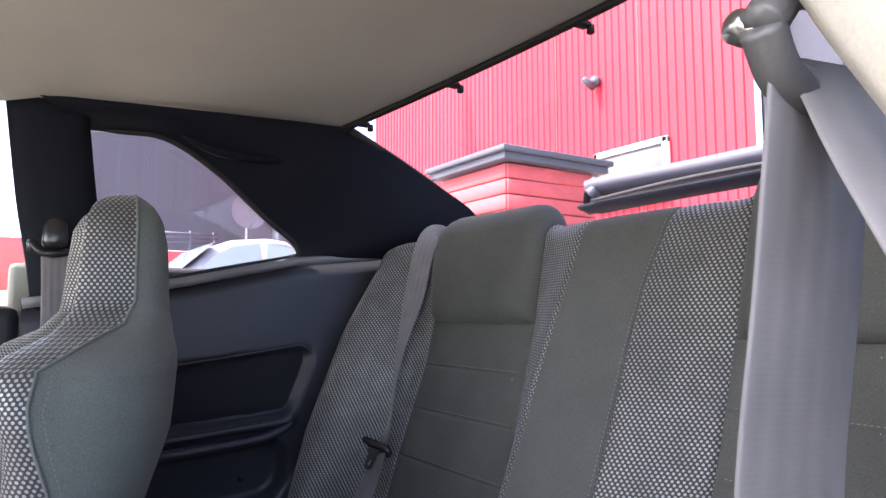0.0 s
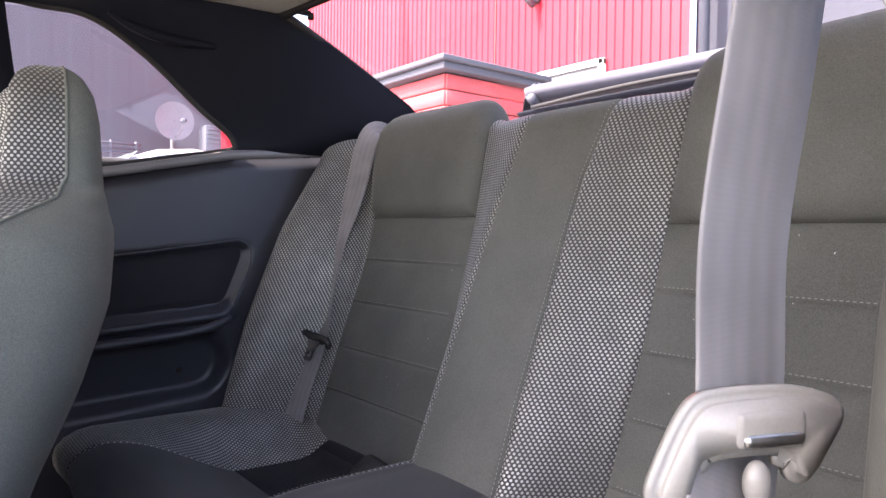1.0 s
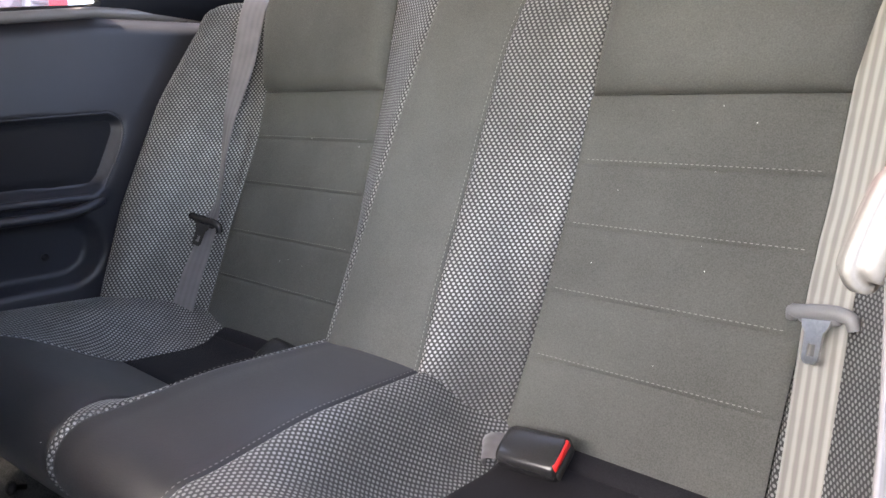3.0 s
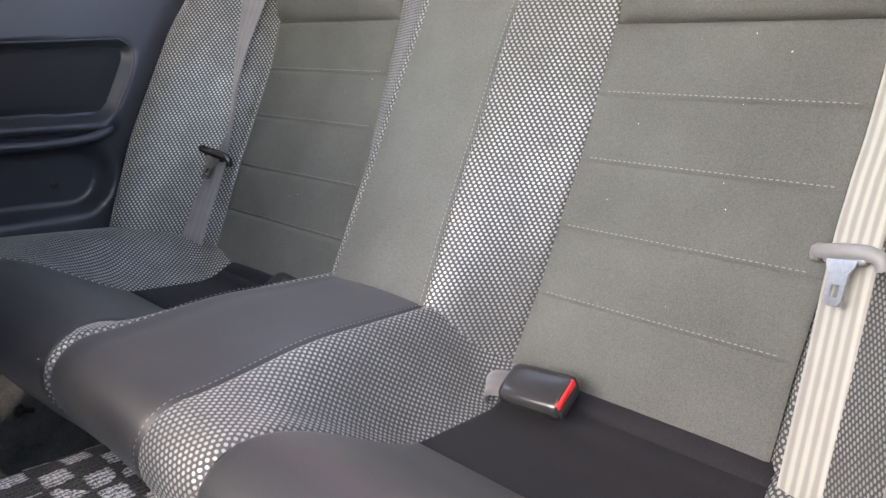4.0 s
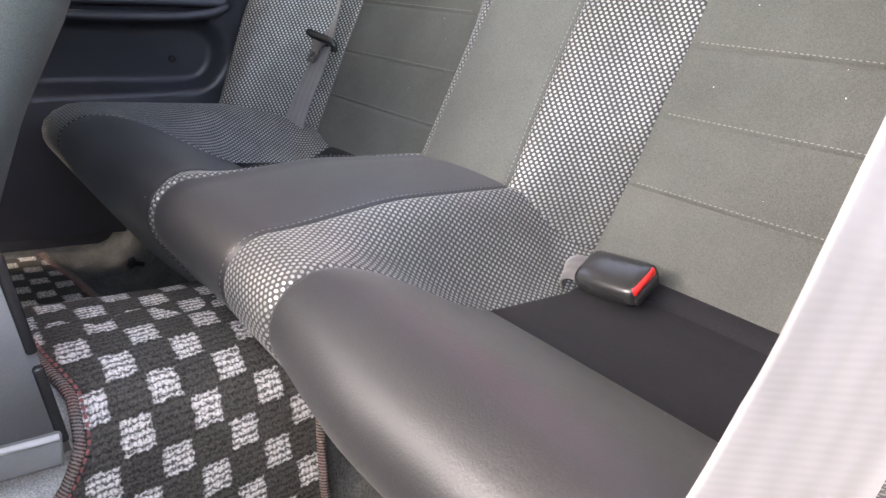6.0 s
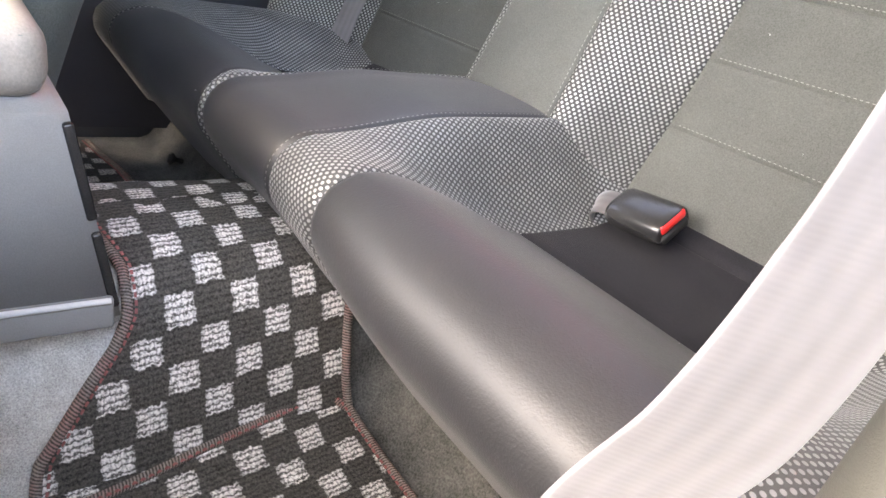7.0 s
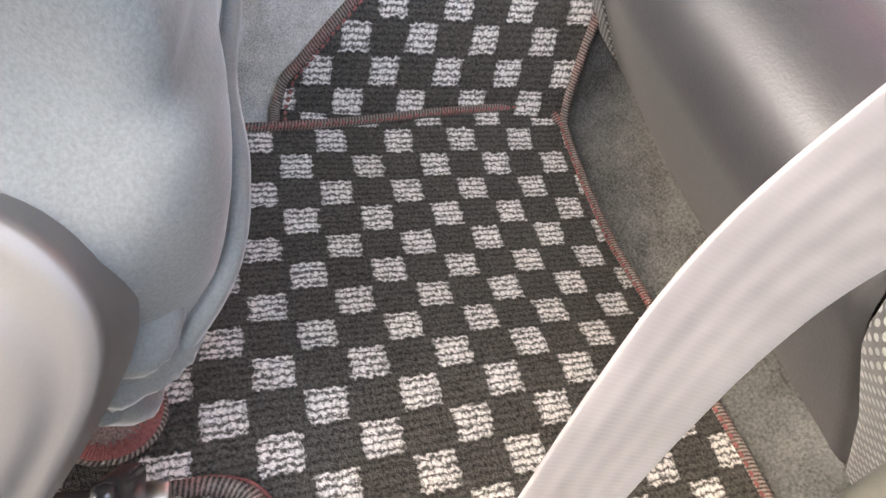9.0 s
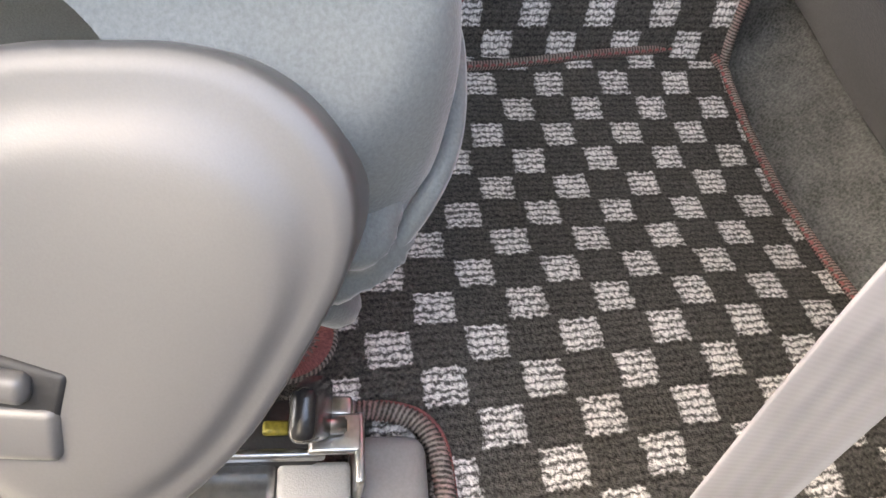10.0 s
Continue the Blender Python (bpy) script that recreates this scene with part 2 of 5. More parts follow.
M_CAP = textured("pale_grey_plastic", (0.24, 0.235, 0.23), 0.5, fine=700, coarse=20, amount=0.12, bump=0.2, dist=0.0004)
M_RUBBER = textured("black_rubber", (0.012, 0.012, 0.013), 0.6, fine=700)
M_REDWALL = textured("red_cladding", (0.44, 0.018, 0.038), 0.55, fine=60, coarse=0.5, amount=0.15, bump=0.1)
M_GREYWALL = textured("grey_cladding", (0.070, 0.075, 0.095), 0.6, fine=60, coarse=0.4, amount=0.08, bump=0.1)
M_GREYROOF = textured("grey_roofing", (0.075, 0.08, 0.105), 0.6, fine=90, coarse=3, amount=0.15)
# annex tone is kept very dark: the wall's shadow is in its colour
M_ANNEX = textured("shaded_blue_grey_render", (0.045, 0.052, 0.075), 0.8, fine=90, coarse=1.2, amount=0.2, bump=0.3, dist=0.003)
M_BRICK = textured("red_brick", (0.52, 0.09, 0.10), 0.85, fine=120, coarse=8, amount=0.25, bump=0.4, dist=0.002)
M_WHITE = textured("white_paint", (0.78, 0.78, 0.78), 0.35, fine=200, amount=0.04)
M_DISH = textured("weathered_white", (0.13, 0.13, 0.155), 0.5, fine=40, coarse=6, amount=0.15)
M_GLASS = glass("window_glass", (0.62, 0.62, 0.66))
M_TINT = glass("tinted_glass", (0.60, 0.60, 0.65))
M_SIDEGLASS = glass("side_glass", (0.82, 0.84, 0.82))
M_DULLGLASS = textured("dusty_pane", (0.13, 0.135, 0.15), 0.6, fine=90, coarse=3, amount=0.12, spec=0.2)
M_DARKGLASS = mat("car_glass", (0.22, 0.27, 0.30), 0.08, spec=0.8)
M_CARPAINT = textured("pale_car_paint", (0.46, 0.46, 0.50), 0.3, fine=200, amount=0.04)
M_WING = textured("grey_spoiler_paint", (0.085, 0.088, 0.115), 0.45, fine=300, amount=0.06)
M_GROUND = textured("yard_concrete", (0.30, 0.29, 0.275), 0.95, fine=180, coarse=1.5, amount=0.4, bump=0.6, dist=0.004)


# ---------------------------------------------------------------- mesh helpers
def smooth(a, b, x):
    k = min(1.0, max(0.0, (x - a) / (b - a)))
    return k * k * (3 - 2 * k)


def table(pairs, x):
    """Smooth value from a few (x, value) pairs."""
    if x <= pairs[0][0]:
        return pairs[0][1]
    for (a, va), (b, vb) in zip(pairs, pairs[1:]):
        if x <= b:
            return va + (vb - va) * (x - a) / (b - a)
    return pairs[-1][1]


def part(name, bm, material, parent=None, label="", flat=False):
    me = bpy.data.meshes.new(name)
    if not flat:
        for f in bm.faces:
            f.smooth = True
    bm.to_mesh(me)
    bm.free()
    for m in (material if isinstance(material, (list, tuple)) else (material,)):
        me.materials.append(m)
    ob = new(name, me)
    if parent:
        ob.parent = parent
    if label:
        ob["label"] = label
    return ob


def thing(name, label, category, group="", kind="", at=(0, 0, 0)):
    ob = new(name)
    ob.location = at
    return tagged(ob, label, category, group, kind)


def grid_bm(f, us, vs, uv=None, close_u=False, by_row=False):
    """A sheet of points f(u, v) with texture places in metres; by_row: each row measured from its own start."""
    bm = bmesh.new()
    layer = bm.loops.layers.uv.new("UVMap")
    vert = [[bm.verts.new(f(u, v)) for u in us] for v in vs]
    # lengths along both ways for the texture
    mid = len(vs) // 2
    lu, lv = [0.0], [0.0]
    for i in range(1, len(us)):
        lu.append(lu[-1] + (vert[mid][i].co - vert[mid][i - 1].co).length)
    mu = len(us) // 2
    for j in range(1, len(vs)):
        lv.append(lv[-1] + (vert[j][mu].co - vert[j - 1][mu].co).length)
    rows = []
    if by_row:
        for j in range(len(vs)):
            r = [0.0]
            for i in range(1, len(us)):
                r.append(r[-1] + (vert[j][i].co - vert[j][i - 1].co).length)
            rows.append(r)
    for j in range(len(vs) - 1):
        for i in range(len(us) - 1 + (1 if close_u else 0)):
            k = (i + 1) % len(us)
            fc = bm.faces.new((vert[j][i], vert[j][k], vert[j + 1][k], vert[j + 1][i]))
            for lp, (a, b) in zip(fc.loops, ((i, j), (i + 1, j), (i + 1, j + 1), (i, j + 1))):
                if by_row:
                    lp[layer].uv = (rows[b][a], lv[b])
                    continue
                uu = lu[a] if a < len(lu) else lu[-1] * len(us) / (len(us) - 1)
                lp[layer].uv = uv(us[a % len(us)], vs[b], uu, lv[b]) if uv else (uu, lv[b])
    return bm


def span(a, b, n):
    return [a + (b - a) * i / (n - 1) for i in range(n)]


def box_bm(sx, sy, sz, bevel=0.004, seg=2, m=None, taper=1.0):
    bm = bmesh.new()
    bmesh.ops.create_cube(bm, size=1)
    for v in bm.verts:
        k = taper if v.co.z > 0 else 1
        v.co = Vector((v.co.x * sx * k, v.co.y * sy * k, v.co.z * sz))
    if bevel:
        bmesh.ops.bevel(bm, geom=bm.edges[:], offset=bevel, segments=seg, affect="EDGES", profile=0.5)
    if m is not None:
        bm.transform(m)
    return bm


def cyl_bm(r, h, n=20, bevel=0.0, m=None, r2=None):
    bm = bmesh.new()
    bmesh.ops.create_cone(bm, cap_ends=True, segments=n, radius1=r, radius2=r if r2 is None else r2, depth=h)
    if bevel:
        bmesh.ops.bevel(bm, geom=[e for e in bm.edges if len(e.link_faces) == 2 and e.calc_face_angle(0) > 0.9], offset=bevel, segments=2, affect="EDGES")
    if m is not None:
        bm.transform(m)
    return bm


def joined(*bms):
    out = bmesh.new()
    for b in bms:
        me = bpy.data.meshes.new("t")
        b.to_mesh(me)
        b.free()
        out.from_mesh(me)
        bpy.data.meshes.remove(me)
    return out


def tube_bm(pts, r, n=8, squash=1.0):
    """A round cord along points."""
    bm = bmesh.new()
    layer = bm.loops.layers.uv.new("UVMap")
    pts = [Vector(p) for p in pts]
    rings, run, length = [], [], 0.0
    side = None
    for i, p in enumerate(pts):
        d = (pts[min(i + 1, len(pts) - 1)] - pts[max(i - 1, 0)]).normalized()
        ref = Vector((0, 0, 1)) if abs(d.z) < 0.9 else Vector((0, 1, 0))
        s = d.cross(ref).normalized() if side is None else (side - d * side.dot(d)).normalized()
        side = s
        t = d.cross(s)
        rr = r(i / (len(pts) - 1)) if callable(r) else r
        rings.append([bm.verts.new(p + (s * math.cos(a) + t * math.sin(a) * squash) * rr) for a in (6.28319 * k / n for k in range(n))])
        if i:
            length += (p - pts[i - 1]).length
        run.append(length)
    for i in range(len(rings) - 1):
        for k in range(n):
            f = bm.faces.new((rings[i][k], rings[i][(k + 1) % n], rings[i + 1][(k + 1) % n], rings[i + 1][k]))
            for lp, (a, b) in zip(f.loops, ((k, i), (k + 1, i), (k + 1, i + 1), (k, i + 1))):
                lp[layer].uv = (a * 0.003, run[b])
    bm.faces.new(rings[0][::-1]), bm.faces.new(rings[-1])
    return bm


def curve_pts(ctrl, n=24):
    """A smooth run of points through a few places."""
    c = [Vector(p) for p in ctrl]
    c = [c[0] * 2 - c[1], *c, c[-1] * 2 - c[-2]]
    out = []
    for i in range(1, len(c) - 2):
        for k in range(n):
            t = k / n
            out.append(0.5 * ((2 * c[i]) + (c[i + 1] - c[i - 1]) * t + (2 * c[i - 1] - 5 * c[i] + 4 * c[i + 1] - c[i + 2]) * t * t + (3 * c[i] - c[i - 1] - 3 * c[i + 1] + c[i + 2]) * t ** 3))
    out.append(c[-2])
    return out


def ribbon_bm(ctrl, normals, width, thick=0.0014, n=14):
    """Webbing along points, facing the given normals."""
    pts = curve_pts(ctrl, n)
    total = len(pts) - 1
    bm = bmesh.new()
    layer = bm.loops.layers.uv.new("UVMap")
    cols = [-0.5, -0.47, -0.25, 0, 0.25, 0.47, 0.5]
    rows, length = [], 0.0
    for i, p in enumerate(pts):
        k = i / total * (len(normals) - 1)
        a = min(int(k), len(normals) - 2)
        nn = (Vector(normals[a]).lerp(Vector(normals[a + 1]), k - a)).normalized()
        d = (pts[min(i + 1, total)] - pts[max(i - 1, 0)]).normalized()
        s = d.cross(nn).normalized()
        nn = s.cross(d)
        if i:
            length += (p - pts[i - 1]).length
        front = [bm.verts.new(p + s * width * c + nn * (thick * 0.5 if abs(c) < 0.49 else 0)) for c in cols]
        back = [bm.verts.new(p + s * width * c - nn * thick * 0.5) for c in cols[1:-1]]
        rows.append((front + back[::-1], length))
    m = len(rows[0][0])
    ucol = cols + cols[1:-1][::-1]
    for (ra, la), (rb, lb) in zip(rows, rows[1:]):
        for k in range(m):
            f = bm.faces.new((ra[k], ra[(k + 1) % m], rb[(k + 1) % m], rb[k]))
            for lp, (kk, ll) in zip(f.loops, ((k, la), ((k + 1) % m, la), ((k + 1) % m, lb), (k, lb))):
                lp[layer].uv = (ucol[kk] * width, ll)
    return bm


def solid_outline(pts, depth, bevel=0.003, seg=2):
    """A plate from a 2D outline (x, z), depth along y."""
    bm = bmesh.new()
    a = [bm.verts.new((x, -depth / 2, z)) for x, z in pts]
    f = bm.faces.new(a)
    r = bmesh.ops.extrude_face_region(bm, geom=[f])
    bmesh.ops.translate(bm, verts=[v for v in r["geom"] if isinstance(v, bmesh.types.BMVert)], vec=(0, depth, 0))
    bmesh.ops.recalc_face_normals(bm, faces=bm.faces[:])
    if bevel:
        bmesh.ops.bevel(bm, geom=[e for e in bm.edges if e.calc_face_angle(0) > 0.5], offset=bevel, segments=seg, affect="EDGES")
    return bm


# ---------------------------------------------------------------- rear seat
def y_panel(z):
    return table(((0.12, 0.625), (0.20, 0.645), (0.288, 0.670), (0.365, 0.690), (0.44, 0.713), (0.52, 0.735), (0.60, 0.757), (0.70, 0.778), (0.82, 0.81)), z)


def y_centre(z):
    return table(((0.12, 0.52), (0.27, 0.580), (0.50, 0.676), (0.73, 0.766), (0.82, 0.80)), z)


def y_bolster(z):
    return table(((0.12, 0.48), (0.27, 0.518), (0.40, 0.554), (0.58, 0.627), (0.70, 0.700), (0.82, 0.80)), z)


def x_stitch(z, side=1):
    if side < 0:
        return table(((0.12, 0.088), (0.30, 0.088), (0.42, 0.086), (0.52, 0.086), (0.64, 0.081), (0.76, 0.072)), z)
    return table(((0.12, 0.066), (0.28, 0.067), (0.36, 0.061), (0.57, 0.058), (0.65, 0.061), (0.69, 0.068), (0.76, 0.084)), z)


def x_inner(z):
    return table(((0.12, 0.138), (0.217, 0.146), (0.30, 0.157), (0.36, 0.162), (0.45, 0.168), (0.60, 0.171), (0.735, 0.177), (0.80, 0.178)), z)


def x_outer(z, side):
    if side < 0:
        return table(((0.12, 0.495), (0.283, 0.482), (0.365, 0.474), (0.445, 0.466), (0.527, 0.455), (0.61, 0.462), (0.66, 0.470), (0.80, 0.478)), z)
    return table(((0.12, 0.420), (0.283, 0.424), (0.525, 0.437), (0.66, 0.440), (0.80, 0.452)), z)


X_CREST = 0.575


def back_y(x, z):
    a, side = abs(x), (1 if x > 0 else -1)
    xs, xe, xo = x_stitch(z, side), x_inner(z), x_outer(z, side)
    yp = y_panel(z)
    k = 1 - min(1, max(0, (a - xs) / (xe - xs)))
    k = k * k * (3 - 2 * k) * 0.45 + k * 0.55 if k < 1 else 1 + 0.07 * (1 - (a / xs) ** 2)
    y = yp - (yp - y_centre(z)) * k
    if a > xo:
        c = X_CREST
        r = (a - xo) / (c - xo)
        b = math.sin(min(1, r) * 1.5708) ** 2.0 if r <= 1 else max(0, 1 - ((a - c) / 0.06) ** 2)
        y -= (yp - y_bolster(z)) * b
    return y


def back_top(x):
    a = abs(x)
    if a < 0.16:
        return 0.738
    if x < 0:
        return table(((0.16, 0.738), (0.19, 0.752), (0.44, 0.757), (0.49, 0.749), (0.55, 0.745), (0.60, 0.728), (0.64, 0.69)), a)
    return table(((0.16, 0.738), (0.19, 0.752), (0.44, 0.757), (0.47, 0.738), (0.56, 0.715), (0.64, 0.67)), a)


def back_point(x, h, out=0.0, rise=0.0):
    """The seat back's face at height h; above its top the face rolls over backwards."""
    top, r = back_top(x) + rise, 0.034
    if h <= top - 0.02:
        return Vector((x, back_y(x, h) - out, h))
    ang = (h - top + 0.02) / r
    y0 = back_y(x, top - 0.02)
    return Vector((x, y0 - out * math.cos(min(ang, 1.57)) + r * (1 - math.cos(ang)) * 0.9, top - 0.02 + (r + out) * math.sin(ang) * 0.95))


def back_patch(name, x0, x1, h0, h1, material, parent, nu, nv, pillow=0.003, groove=0.006, label="", rise=0.0, close=(1, 1, 1, 1), reach=0.0045):
    def f(u, v):
        h = h0 + (h1 - h0) * v
        a, b = x0(min(h, 0.8)), x1(min(h, 0.8))
        x = a + (b - a) * u
        w, hh = abs(b - a), h1 - h0
        g = max((1 - smooth(0, reach, u * w)) * close[0], (1 - smooth(0, reach, (1 - u) * w)) * close[1],
                (1 - smooth(0, reach, v * hh)) * close[2], (1 - smooth(0, reach, (1 - v) * hh)) * close[3])
        p = pillow * (1 - abs(2 * u - 1) ** 4) * (1 - abs(2 * v - 1) ** 4)
        return back_point(x, h, p - groove * g, rise)
    return part(name, grid_bm(f, eased(nu), eased(nv), by_row=material is M_MESH), material, parent, label)


def head_pad(side):
    """A raised pad with rolled sides and rounded upper corners, standing above the strips beside it."""
    h0, h1 = LINES[side][5], 0.872

    def f(u, v):
        h = h0 + (h1 - h0) * v
        lean = 0.016 * smooth(h0, 0.76, h)
        a, b = x_inner(min(h, 0.8)), x_outer(min(h, 0.8), side) + lean
        x = a + (b - a) * u
        di, do, dl = (x - a), (b - x), (h - h0)

        def roll(d, r):
            return math.sqrt(max(0.0, 1 - (1 - min(1.0, d / r)) ** 2))
        corner = 0.034 * (1 - roll(do, 0.045)) + 0.016 * (1 - roll(di, 0.030))
        out = 0.026 * roll(di, 0.030 + 0.02 * v) * roll(do, 0.026) * roll(dl, 0.030) - 0.006
        return back_point(side * x, h, out, 0.012 - corner)
    return part("head_panel", grid_bm(f, eased(41), eased(41)), M_CLOTH, seat_back, "raised smooth head panel")


def eased(n):
    """Steps from 0 to 1, closer together at both ends."""
    return [0.5 - 0.5 * math.copysign(abs(math.cos(math.pi * i / (n - 1))) ** 0.75, math.cos(math.pi * i / (n - 1))) for i in range(n)]


def stitch_run(name, pts, normals, parent, length=0.0030, gap=0.0026, r=0.0004, thread=None, label=""):
    """A row of single thread stitches along points."""
    bm = bmesh.new()
    pts = [Vector(p) for p in pts]
    lens = [0.0]
    for a, b in zip(pts, pts[1:]):
        lens.append(lens[-1] + (b - a).length)

    def at(s):
        for i in range(len(lens) - 1):
            if s <= lens[i + 1]:
                k = (s - lens[i]) / max(1e-9, lens[i + 1] - lens[i])
                return pts[i].lerp(pts[i + 1], k), Vector(normals[i]).lerp(Vector(normals[i + 1]), k)
        return pts[-1], Vector(normals[-1])
    s = 0.001
    while s + length < lens[-1]:
        (a, na), (b, nb) = at(s), at(s + length)
        d = (b - a).normalized()
        side = d.cross(na).normalized() * r
        up = na.normalized() * r * 1.4
        q = [a - side, a + side, b + side, b - side]
        m = [(a + b) / 2 - side * 0.9 + up, (a + b) / 2 + side * 0.9 + up]
        v = [bm.verts.new(p) for p in q + m]
        for idx in ((0, 1, 5, 4), (4, 5, 2, 3), (0, 4, 3), (1, 2, 5)):
            bm.faces.new([v[i] for i in idx])
        s += length + gap
    return part(name, bm, thread or M_THREAD, parent, label)


seat_back = thing("rear_bench", "dark grey cloth rear bench seat with dotted mesh bolsters", "car seat")
LINES = {1: (0.16, 0.292, 0.366, 0.439, 0.510, 0.587), -1: (0.16, 0.287, 0.363, 0.445, 0.522, 0.600)}
back_patch("centre_panel", lambda h: -x_stitch(h, -1), lambda h: x_stitch(h), 0.14, 0.80, M_CLOTH, seat_back, 21, 60, 0.002, 0.003, "plain dark cloth middle panel")
for side in (-1, 1):
    s = side
    back_patch("mesh_strip", lambda h: s * x_stitch(h, s), lambda h: s * x_inner(h), 0.14, 0.80, M_MESH, seat_back, 15, 60, 0.002, 0.003, "silver-dotted black mesh strip")
    for a, b in zip(LINES[s], LINES[s][1:]):
        back_patch("quilted_panel", lambda h: s * x_inner(h), lambda h: s * x_outer(h, s), a, b, M_CLOTH, seat_back, 25, 19, 0.0016, 0.0018, reach=0.0035)
    head_pad(s)
    back_patch("side_bolster", lambda h: s * x_outer(h, s), lambda h: s * 0.632, 0.14, 0.80, M_MESH, seat_back, 33, 40, 0.002, 0.006, "dotted mesh side bolster")
    pts = [back_point(s * (x_stitch(h, s) - 0.0022), h, 0.0012) for h in span(0.26, 0.75, 40)]
    stitch_run("stitching", pts, [(0, -1, 0.3)] * 40, seat_back)
    for h in LINES[s][1:5]:
        xa, xb = x_inner(h) + 0.012, x_outer(h, s) - 0.012
        pts = [back_point(s * x, h + 0.0050, 0.0012) for x in span(xa, xb, 12)]
        stitch_run("stitching", pts, [(0, -1, 0.3)] * 12, seat_back)

# cushion
Y_ROLL, X_SEAM, R_NOSE = 0.302, 0.164, 0.042


def x_side(q):
    """Where the front roll meets the dotted side wing; q runs from the back over the front."""
    return table(((0.0, 0.428), (0.18, 0.436), (0.24, 0.450), (0.31, 0.464), (0.355, 0.478), (0.42, 0.50), (0.50, 0.515), (0.60, 0.52)), q)



def cushion_z(x, y):
    """Top of the cushion: a ridge in the middle, a front roll, a sunken insert and raised side wings."""
    a = abs(x)
    ridge = 0.258 + 0.018 * smooth(0.28, 0.45, y) - 0.004 * min(1, a / 0.07) ** 2
    sunk = 0.252 - 0.068 * smooth(0.30, 0.50, y) * (1 - smooth(0.425, 0.555, a))
    sunk += 0.026 * smooth(0.595, 0.655, y) * (1 - smooth(0.44, 0.52, a))
    z = sunk + (ridge - sunk) * (1 - (smooth(0.070, 0.160, a) if x > 0 else smooth(0.095, 0.150, a)))
    if a > 0.57:
        z -= 0.35 * (a - 0.57) ** 1.2
    return z


A_NOSE = math.radians(127)


def cushion_point(x, s, out=0.0):
    """s runs from the back of the cushion over its front roll and down the undercut front."""
    top = 0.655 - Y_ROLL
    if s <= top:
        y = 0.655 - s
        return Vector((x, y, cushion_z(x, y) + out))
    s -= top
    zc = cushion_z(x, Y_ROLL) - R_NOSE
    bulge = 0.010 * smooth(0.17, 0.30, abs(x))
    t = min(s / R_NOSE, A_NOSE)
    k = max(0.0, s - R_NOSE * A_NOSE)
    fwd = (R_NOSE + out) * math.sin(t) + bulge * smooth(0, 1.3, t)
    return Vector((x, Y_ROLL - fwd + 0.6 * k, zc + (R_NOSE + out) * math.cos(t) - 0.8 * k))


S_END = 0.655 - Y_ROLL + R_NOSE * A_NOSE + 0.13


def cushion_patch(name, x0, x1, s0, s1, material, parent, nu, nv, pillow=0.002, groove=0.006, label=""):
    def f(u, v):
        s = s0 + (s1 - s0) * v
        a, b = (x0(s) if callable(x0) else x0), (x1(s) if callable(x1) else x1)
        w, hh = abs(b - a), s1 - s0
        g = max(1 - smooth(0, 0.0045, min(u, 1 - u) * w), 1 - smooth(0, 0.0045, min(v, 1 - v) * hh))
        p = pillow * (1 - abs(2 * u - 1) ** 4) * (1 - abs(2 * v - 1) ** 4)
        return cushion_point(a + (b - a) * u, s, p - groove * g)
    return part(name, grid_bm(f, eased(nu), eased(nv), by_row=material is M_MESH), material, parent, label)


def hump_edge(s, side=1):
    if side < 0:
        return table(((0.0, 0.090), (0.20, 0.098), (0.34, 0.104), (0.40, 0.107), (0.60, 0.107)), s)
    return table(((0.0, 0.066), (0.10, 0.069), (0.25, 0.074), (0.35, 0.080), (0.40, 0.076), (0.60, 0.072)), s)


def seam_x(s, side):
    return X_SEAM - (0.004 if side > 0 else 0.046) * smooth(0.28, 0.40, s)


cushion = seat_back
cushion_patch("centre_panel", lambda q: -hump_edge(q, -1), lambda q: hump_edge(q), 0, S_END, M_ROLL, cushion, 25, 90, 0.002, 0.003, "plain cloth middle ridge")
for s in (-1, 1):
    cushion_patch("mesh_strip", lambda q: s * hump_edge(q, s), lambda q: s * seam_x(q, s), 0, S_END, M_MESH, cushion, 17, 90, 0.002, 0.003, "silver-dotted black mesh strip")
    cushion_patch("front_roll", lambda q: s * seam_x(q, s), lambda q: s * x_side(q), 0.174, S_END, M_ROLL, cushion, 33, 70, 0.007, 0.003, "smooth rounded cloth front roll")
    for a, b in ((0.0, 0.026), (0.026, 0.174)):
        cushion_patch("seat_insert", s * X_SEAM, lambda q: s * x_side(q), a, b, M_DARK, cushion, 25, 9, 0.003, 0.003, "dark sunken seat insert")
    cushion_patch("mesh_side", lambda q: s * x_side(q), s * 0.625, 0.0, S_END, M_MESH, cushion, 25, 60, 0.003, 0.005, "dotted mesh side wing")
    pts = [cushion_point(s * (hump_edge(q, s) - 0.0022), q, 0.0012) for q in span(0.08, 0.52, 50)]
    stitch_run("stitching", pts, [(0, -0.3, 1)] * 30 + [(0, -1, 0.3)] * 20, cushion)

